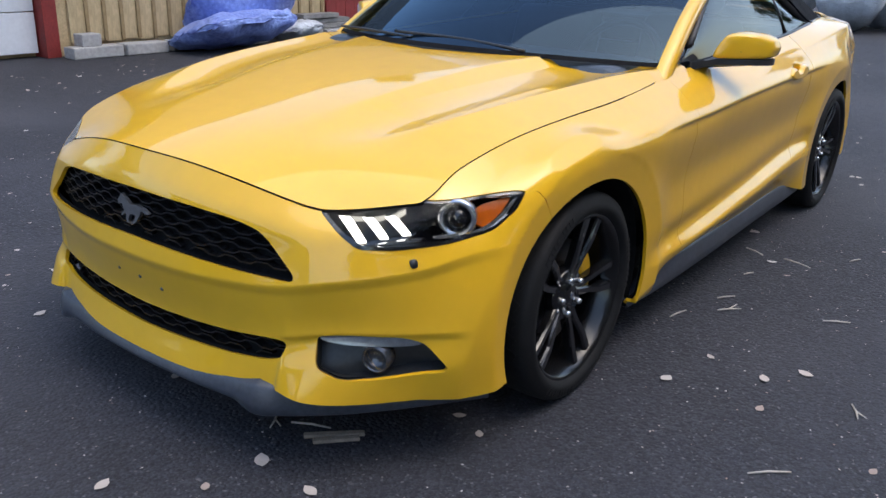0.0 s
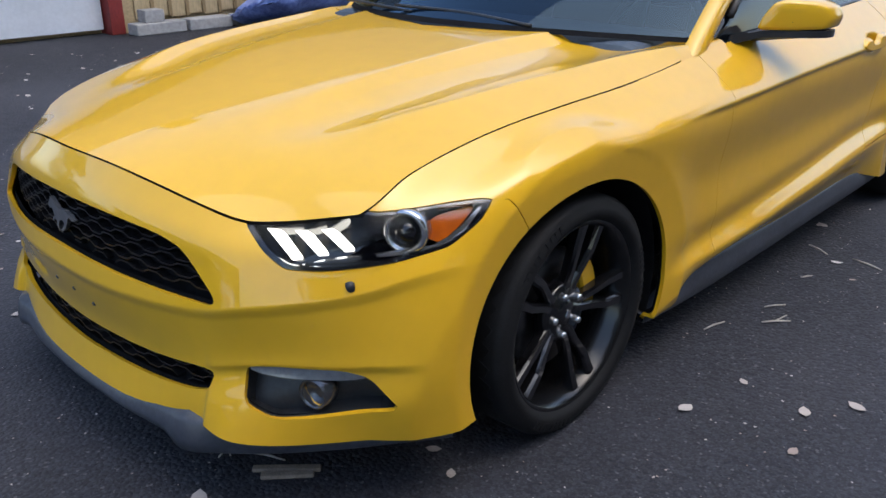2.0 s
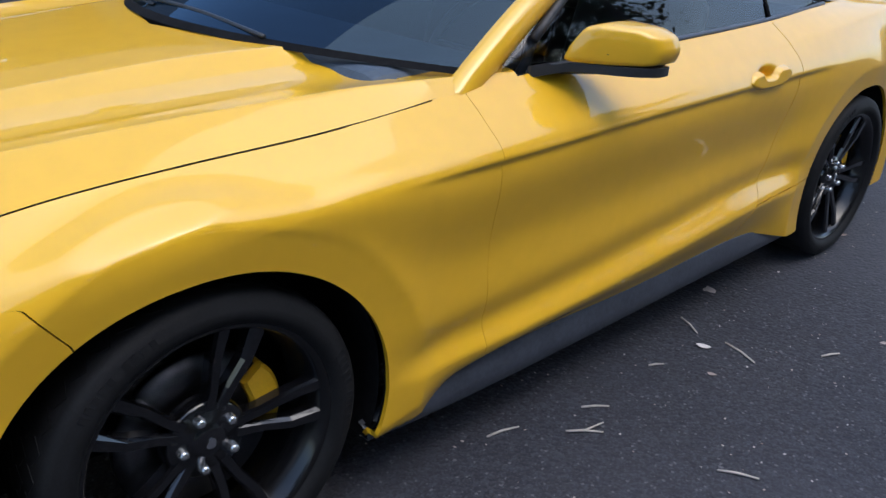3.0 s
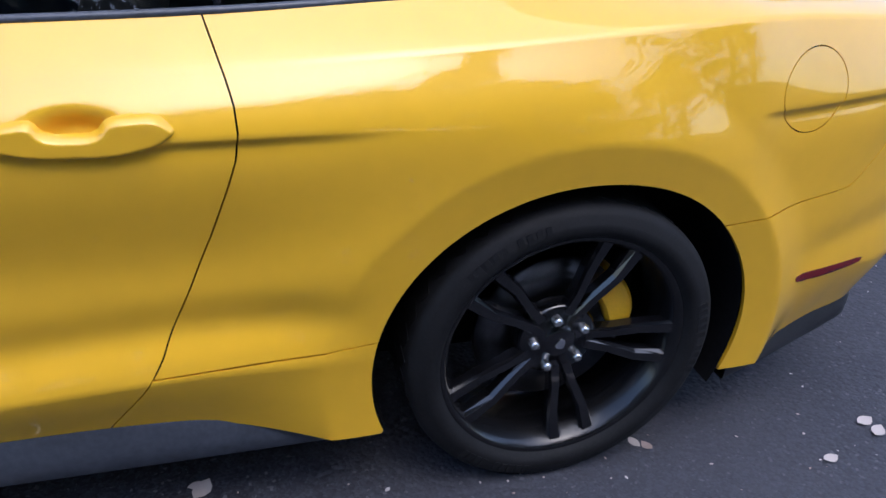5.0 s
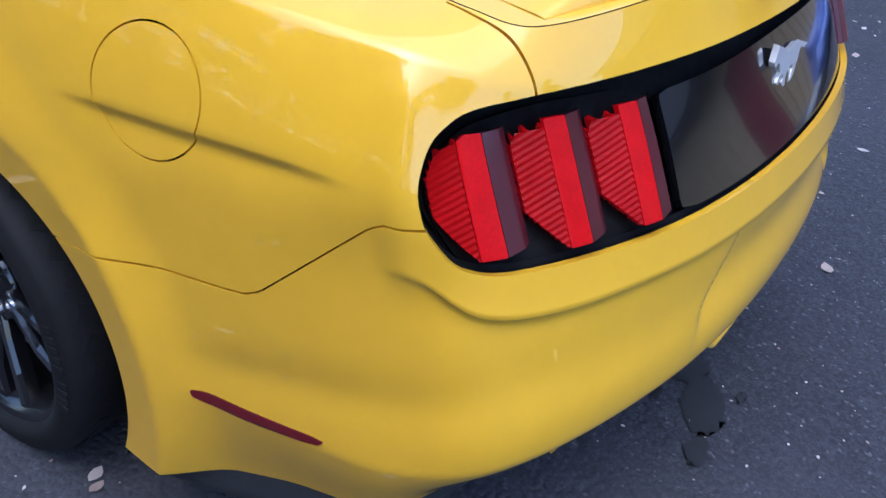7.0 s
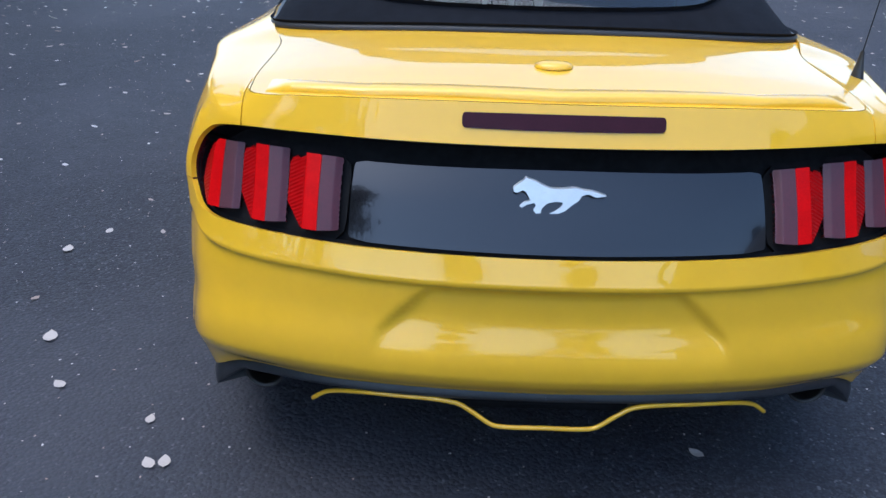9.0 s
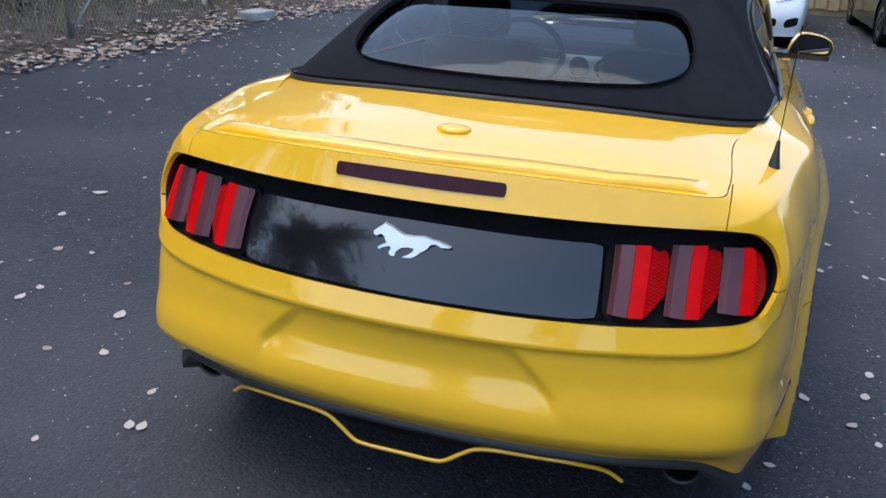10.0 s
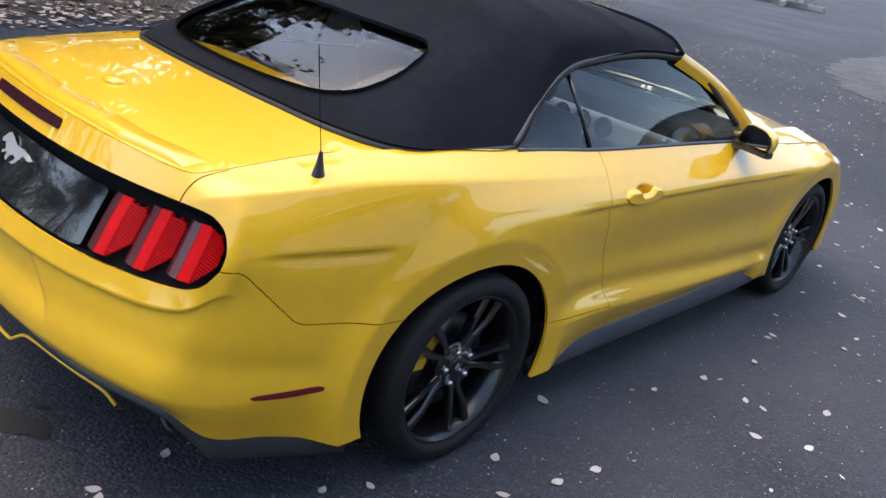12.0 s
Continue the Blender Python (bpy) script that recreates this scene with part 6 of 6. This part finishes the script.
def plain_car(at, turn, paint, label, length=4.4, width=1.76, tall=1.48):
    """A hatchback of the family kind; its nose points along -x before the turn."""
    c = thing("parked_car", label, "car", "parked cars")
    m = pose(at[0], at[1], 0, 0, 0, turn)
    hw = width / 2
    low = [(0, 0, .20), (.03, hw * .55, .20), (.16, hw * .86, .20), (.50, hw * .97, .19), (1.6, hw, .18), (3.2, hw, .18), (length - .35, hw * .95, .22), (length - .08, hw * .7, .26), (length, 0, .27)]
    mid = [(-.05, 0, .42), (0, hw * .58, .43), (.15, hw * .90, .46), (.50, hw * 1.0, .52), (1.6, hw * 1.01, .55), (3.2, hw * 1.01, .56), (length - .35, hw * .98, .58), (length - .04, hw * .74, .60), (length + .04, 0, .60)]
    high = [(.02, 0, .62), (.08, hw * .55, .63), (.28, hw * .84, .70), (.62, hw * .93, .80), (1.6, hw * .96, .90), (3.2, hw * .96, .95), (length - .40, hw * .92, 1.0), (length - .10, hw * .70, 1.02), (length, 0, 1.02)]
    top = [(.16, 0, .72), (.22, hw * .40, .73), (.42, hw * .62, .80), (.80, hw * .78, .90), (1.6, hw * .86, .97), (3.2, hw * .86, 1.0), (length - .45, hw * .80, 1.04), (length - .16, hw * .62, 1.05), (length - .08, 0, 1.06)]
    roof = [(.55, 0, .86), (.60, hw * .20, .87), (.75, hw * .30, .90), (1.0, hw * .40, .96), (1.6, hw * .40, 1.0), (3.2, hw * .40, 1.02), (length - .6, hw * .40, 1.05), (length - .4, hw * .3, 1.06), (length - .4, 0, 1.06)]
    mid_line = [(x, 0, z + .01) for x, y, z in roof]
    legs = [6, 6, 8, 12, 12, 8, 6, 6]
    g = np.swapaxes(catmull(np.array([catmull(l, legs) for l in (low, mid, high, top, roof, mid_line)]), 7), 0, 1)
    V, F = g.reshape(-1, 3), grid_faces(*g.shape[:2], True)
    for wx in (.86, length - .82):
        V, F = clip(V, F, np.hypot(V[:, 0] - wx, V[:, 2] - .31) - .345 + 9 * (V[:, 1] < hw * .5))
    put = lambda W: np.array([tuple(m @ Vector(w)) for w in W])  # noqa: E731
    V, F = both(V, F)
    mesh_object("body", put(V), F, paint, c)
    cab = []
    for x, z, w in ((1.02, .94, .74), (1.35, 1.12, .70), (1.85, 1.38, .64), (2.3, tall, .60), (3.0, tall - .01, .60), (3.7, 1.34, .58), (length - .25, 1.04, .60)):
        cab.append([(x, 0, z), (x, hw * w * .7, z - .015), (x, hw * w, z - .06), (x + .02, hw * (w + .9) / 1.72, (z + .95) / 2), (x, hw * .86, .93)])
    cg = catmull(np.array(cab), 5)
    V, F = both(cg.reshape(-1, 3), grid_faces(*cg.shape[:2]))
    mesh_object("glasshouse", put(V), F, GLOSS_BLACK, c)
    for wx in (.86, length - .82):
        for s in (1, -1):
            V, F = lathe([(.05, .11), (.20, .10), (.21, .115), (.30, .11), (.315, .06), (.315, -.10)], 36)
            mesh_object("wheel", put(V * (1, s, 1) + (wx, s * (hw - .12), .315)), F, RUBBER, c)
            V, F = lathe([(0, .10), (.06, .105), (.10, .095), (.19, .108), (.205, .10)], 20)
            mesh_object("wheel_cover", put(V * (1, s, 1) + (wx, s * (hw - .115), .315)), F, SILVER, c)
            V, F = lathe([(.36, -.25), (.36, .12)], 30)
            mesh_object("wheel_well", put(V * (1, s, 1) + (wx, s * (hw - .14), .315)), F, DARK, c)
    def front_strip(name, y0, y1, z0, z1, mat, off):
        """A piece of the nose between two widths and heights."""
        W = g.reshape(-1, 3)
        W, Q = clip(W, grid_faces(*g.shape[:2], True), np.minimum.reduce([W[:, 1] - y0, y1 - W[:, 1], W[:, 2] - z0 - .12 * (W[:, 1] / hw) ** 2, z1 + .16 * (W[:, 1] / hw) ** 2 - W[:, 2], 1.0 - W[:, 0]]))
        W = W + (off, 0, 0)
        if y0 < 0:
            W, Q = both(W, Q)
            mesh_object(name, put(W), Q, mat, c)
        else:
            mesh_object(name, put(W), Q, mat, c)
            mesh_object(name, put(W * (1, -1, 1)), [tuple(reversed(f)) for f in Q], mat, c)
    front_strip("lower_grille", -1, hw * .62, .27, .37, DARK, -.006)
    front_strip("upper_grille", -1, hw * .50, .525, .555, DARK, -.006)
    front_strip("headlamp", hw * .56, hw * .93, .56, .60, SILVER, -.006)
    front_strip("fog_recess", hw * .72, hw * .90, .24, .32, DARK, -.008)
    V, F = lathe([(0, .006), (.05, .006), (.062, 0)], 20)
    V = np.stack([-V[:, 1] - .058, V[:, 0], V[:, 2] * .7 + .545], 1)
    mesh_object("emblem", put(V), F, CHROME, c)
    bm = bmesh.new()
    box_into(bm, (.4, -hw * .8, .14), (length - .3, hw * .8, .5), .02, m)
    part("underbody", bm, DARK, c)


plain_car((7.45, -.52), -3, WHITE_CAR, "white hatchback parked nose-on in the yard")
plain_car((8.3, -3.35), 2, DARK_CAR, "black car parked beside the white hatchback")
plain_car((52, 21), 60, WHITE_CAR, "distant white car at the end of the yard")

# ---- verge with a wire fence, bank, undergrowth and trees ----
EARTH = material("leafy_earth", (.10, .075, .055), .95, vary=.4, scale=2.5, bump=.6, bump_scale=25, depth=.05)
GALV = material("galvanised_steel", (.40, .42, .44), .45, .7, vary=.2, scale=20)
xs, ys = np.linspace(-40, 40, 90), np.concatenate([np.linspace(5.6, 10, 16), np.linspace(11, 60, 14)])
X, Y = np.meshgrid(xs, ys, indexing="ij")
Z = np.clip((Y - 5.8) * .20, -.05, 2.2) + .06 * np.sin(X * 1.7 + Y) * np.clip(Y - 6, 0, 1) + .04 * np.sin(X * 3.1 - Y * 2)* np.clip(Y - 6, 0, 1) - .05 * (Y < 5.7)
Z = np.where(X > 8.5, Z * np.clip((13.5 - X) / 5, 0, 1) - .08 * np.clip((X - 8.5) / 4, 0, 1), Z)
tagged(mesh_object("bank", np.stack([X, Y, Z], 2).reshape(-1, 3), grid_faces(len(xs), len(ys), True), EARTH), "leaf-covered earth bank beside the yard", "bank", kind="structure")
fence = thing("wire_fence", "galvanised chain-link fence on steel posts", "fence")
for x in (-5.6, -2.6, .4, 3.48, 6.15):
    V, F = tube([(x, 6.18, -.02), (x, 6.18, 1.75)], .030, 10)
    mesh_object("post", V, F, GALV, fence)
    V, F = lathe([(.034, 0), (.030, .02), (.012, .035), (0, .038)], 10, "z")
    mesh_object("post_cap", V + (x, 6.18, 1.75), F, GALV, fence)
for a, b in (((3.48, 6.18, .12), (4.75, 6.18, 1.30)), ((6.15, 6.18, 1.5), (-5.6, 6.18, 1.66)), ((6.15, 6.18, .2), (5.2, 6.18, 1.2))):
    V, F = tube([a, tuple((np.array(a) + b) / 2), b], .021, 8)
    mesh_object("rail", V, F, GALV, fence)
V, F = [], []
for k in range(190):
    for s in (1, -1):
        pts = []
        x0 = -5.6 + k * .0625 * (11.75 / 11.875)
        h = 1.55
        w = .6 * h
        x1 = x0 + s * w
        t = 1.0
        if x1 > 6.15:
            t = (6.15 - x0) / w
        if x1 < -5.6:
            t = (x0 + 5.6) / w
        if t <= 0:
            continue
        n = len(V)
        r = .0016
        for p in ((x0, .06), (x0 + s * w * t, .06 + h * t)):
            V += [(p[0] - r, 6.18 - r, p[1]), (p[0] + r, 6.18 - r, p[1]), (p[0], 6.18 + r, p[1])]
        F += [(n, n + 1, n + 4, n + 3), (n + 1, n + 2, n + 5, n + 4), (n + 2, n, n + 3, n + 5)]
tagged(mesh_object("wire_mesh", V, F, GALV, fence, smooth=False), "thin steel wire mesh", kind="stuff")
bm = bmesh.new()
box_into(bm, (6.25, 5.55, 0), (6.75, 5.85, .13), .02)
tagged(part("stone_block", bm, CONCRETE), "pale stone block at the end of the fence", "block")

LEAVES = island_material("tree_leaves", [(.045, .07, .02), (.07, .09, .025), (.12, .10, .03), (.16, .10, .035), (.05, .06, .02), (.20, .11, .04)], .6)
NEEDLES = island_material("conifer_needles", [(.02, .04, .018), (.03, .055, .02), (.045, .065, .025)], .7)
TRUNK = material("tree_bark", (.12, .095, .075), .95, vary=.4, scale=8, bump=.8, bump_scale=30, depth=.02)
GRASS = island_material("dry_grass", [(.30, .24, .13), (.22, .20, .08), (.38, .32, .20), (.14, .15, .05)], .8)


def broad_tree(height, seed, count, conifer=False):
    r = random.Random(seed)
    t = thing("tree", "tall dark conifer behind the yard" if conifer else "autumn tree with thin yellow-green leaves", "tree", "trees round the yard")
    lean_x, lean_y = r.uniform(-.4, .4), r.uniform(-.4, .4)
    spine = np.array([(lean_x * k ** 2 + .1 * r.uniform(-1, 1), lean_y * k ** 2, height * k) for k in np.linspace(0, .95, 8)])
    V, F = tube(spine, np.linspace(.20, .03, 8) * height / 10, 10)
    tips = []
    for k in range(34 if conifer else 22):
        f = r.uniform(.12 if conifer else .30, .95)
        base = np.array([np.interp(f, np.linspace(0, 1, 8), spine[:, i]) for i in range(3)])
        a = r.uniform(0, 6.3)
        ln = (height * .24 * (1.02 - f)) + .3 if conifer else height * r.uniform(.14, .30) * (1.15 - .6 * f)
        up = -.15 if conifer else r.uniform(.25, .8)
        end = base + np.array([math.cos(a) * ln, math.sin(a) * ln, ln * up])
        mid = (base + end) / 2 + np.array([0, 0, .08 * ln])
        V2, F2 = tube([base, mid, end], np.array([.045, .028, .008]) * height / 10 * (1.2 - f), 6)
        F = list(F) + [tuple(i + len(V) for i in q) for q in F2]
        V = np.concatenate([V, V2])
        tips += [(mid, ln * .30), (end, ln * .30), ((mid + end) / 2, ln * .26), (end * .8 + base * .2, ln * .26)]
    mesh_object("trunk", V, F, TRUNK, t)
    V, F = [], []
    for _ in range(count):
        c, s = r.choice(tips)
        p = [c[i] + r.gauss(0, s) * (.55 if i == 2 else 1) for i in range(3)]
        size = r.uniform(.13, .30) * (1.0 if not conifer else 1.25)
        d1 = np.array([r.gauss(0, 1) for _ in range(3)])
        d1 /= np.linalg.norm(d1)
        d2 = np.cross(d1, [r.gauss(0, 1) for _ in range(3)])
        d2 /= np.linalg.norm(d2) + 1e-9
        n = len(V)
        p = np.array(p)
        w = .22 if conifer else .42
        V += [p - d1 * size / 2, p + d2 * size * w, p + d1 * size / 2, p - d2 * size * w]
        F.append((n, n + 1, n + 2, n + 3))
    tagged(mesh_object("crown", V, F, NEEDLES if conifer else LEAVES, t, smooth=False), kind="stuff")
    return t


kinds = [broad_tree(10.5, 3, 11000), broad_tree(8.5, 11, 9000), broad_tree(12.5, 21, 14000, True)]
spots = [(-3.5, 11.5, 0), (1.5, 13.5, 1), (5.5, 11.5, 0), (-7.5, 12.5, 2), (9.5, 13.0, 2), (-12.5, 9.0, 0), (13.5, 11.5, 1), (-1.0, 16.5, 2), (3.8, 17.5, 2), (-9.0, 15.0, 0), (-16, 14, 2), (8, 18, 0), (-18, -18, 2), (12, -19, 2), (-5, -18, 2), (3, -19, 0), (-32, -6, 2), (-34, 5, 2), (-1.5, 12.0, 2), (6.5, 14.0, 2), (-4.8, 9.8, 2), (-2.2, 10.2, 0)]
used = set()
for x, y, k in spots:
    m = pose(x, y, max(0, min(2.2, (y - 5.8) * .2)) - (.1 if y > 0 else .02), 0, 0, (x * 47 + y * 31) % 360)
    if k in used:
        copy_thing(kinds[k], m)
    else:
        kinds[k].matrix_basis = m
        used.add(k)

# tall dry grass and brambles over the fence
V, F = [], []
for _ in range(5200):
    x, y = rng.uniform(-9, 11), rng.uniform(6.3, 9.8)
    z, h = max(0, (y - 5.8) * .2) - .03, rng.uniform(.25, .95)
    a, bend = rng.uniform(0, 6.3), rng.uniform(.1, .6)
    d = np.array([math.cos(a), math.sin(a), 0])
    w = np.array([-d[1], d[0], 0]) * .005
    n = len(V)
    p = np.array([x, y, z])
    for f in (0, .5, 1.0):
        c = p + d * bend * h * f ** 2 + np.array([0, 0, h * (f - .25 * f * f * bend)])
        V += [c - w * (1 - .8 * f), c + w * (1 - .8 * f)]
    F += [(n, n + 1, n + 3, n + 2), (n + 2, n + 3, n + 5, n + 4)]
tagged(mesh_object("tall_grass", V, F, GRASS, smooth=False), "tall dry grass and brambles on the bank", "grass", kind="stuff")
V, F = [], []
for _ in range(9000):
    x, y = rng.uniform(-11, 11), rng.uniform(7.0, 12.5)
    z = max(0, (y - 5.8) * .2) + abs(rng.gauss(0, .45 + .16 * (y - 7))) * (1 + .5 * math.sin(x * 1.1))
    leaf_into(V, F, (x, y, max(z, .1)), rng.uniform(.06, .20), rng.uniform(0, 6.3), .3, (rng.uniform(-1, 1), rng.uniform(-1, 1)))
tagged(mesh_object("undergrowth", V, F, LEAVES, smooth=False), "low green and brown undergrowth on the bank", "bushes", kind="stuff")

# split timber lying far down the yard
for k in range(9):
    bm = bmesh.new()
    box_into(bm, (-1.6, -.14, 0), (1.6, .14, .28), .02, pose(43 + (k % 3) * 1.4, 16.5 + (k // 3) * .9, .02 + .27 * (k % 2), 0, 0, 20 + 23 * k))
    tagged(part("timber_baulk", bm, GREY_WOOD), "pale weathered timber baulk in a heap", "timber", "timber heap")
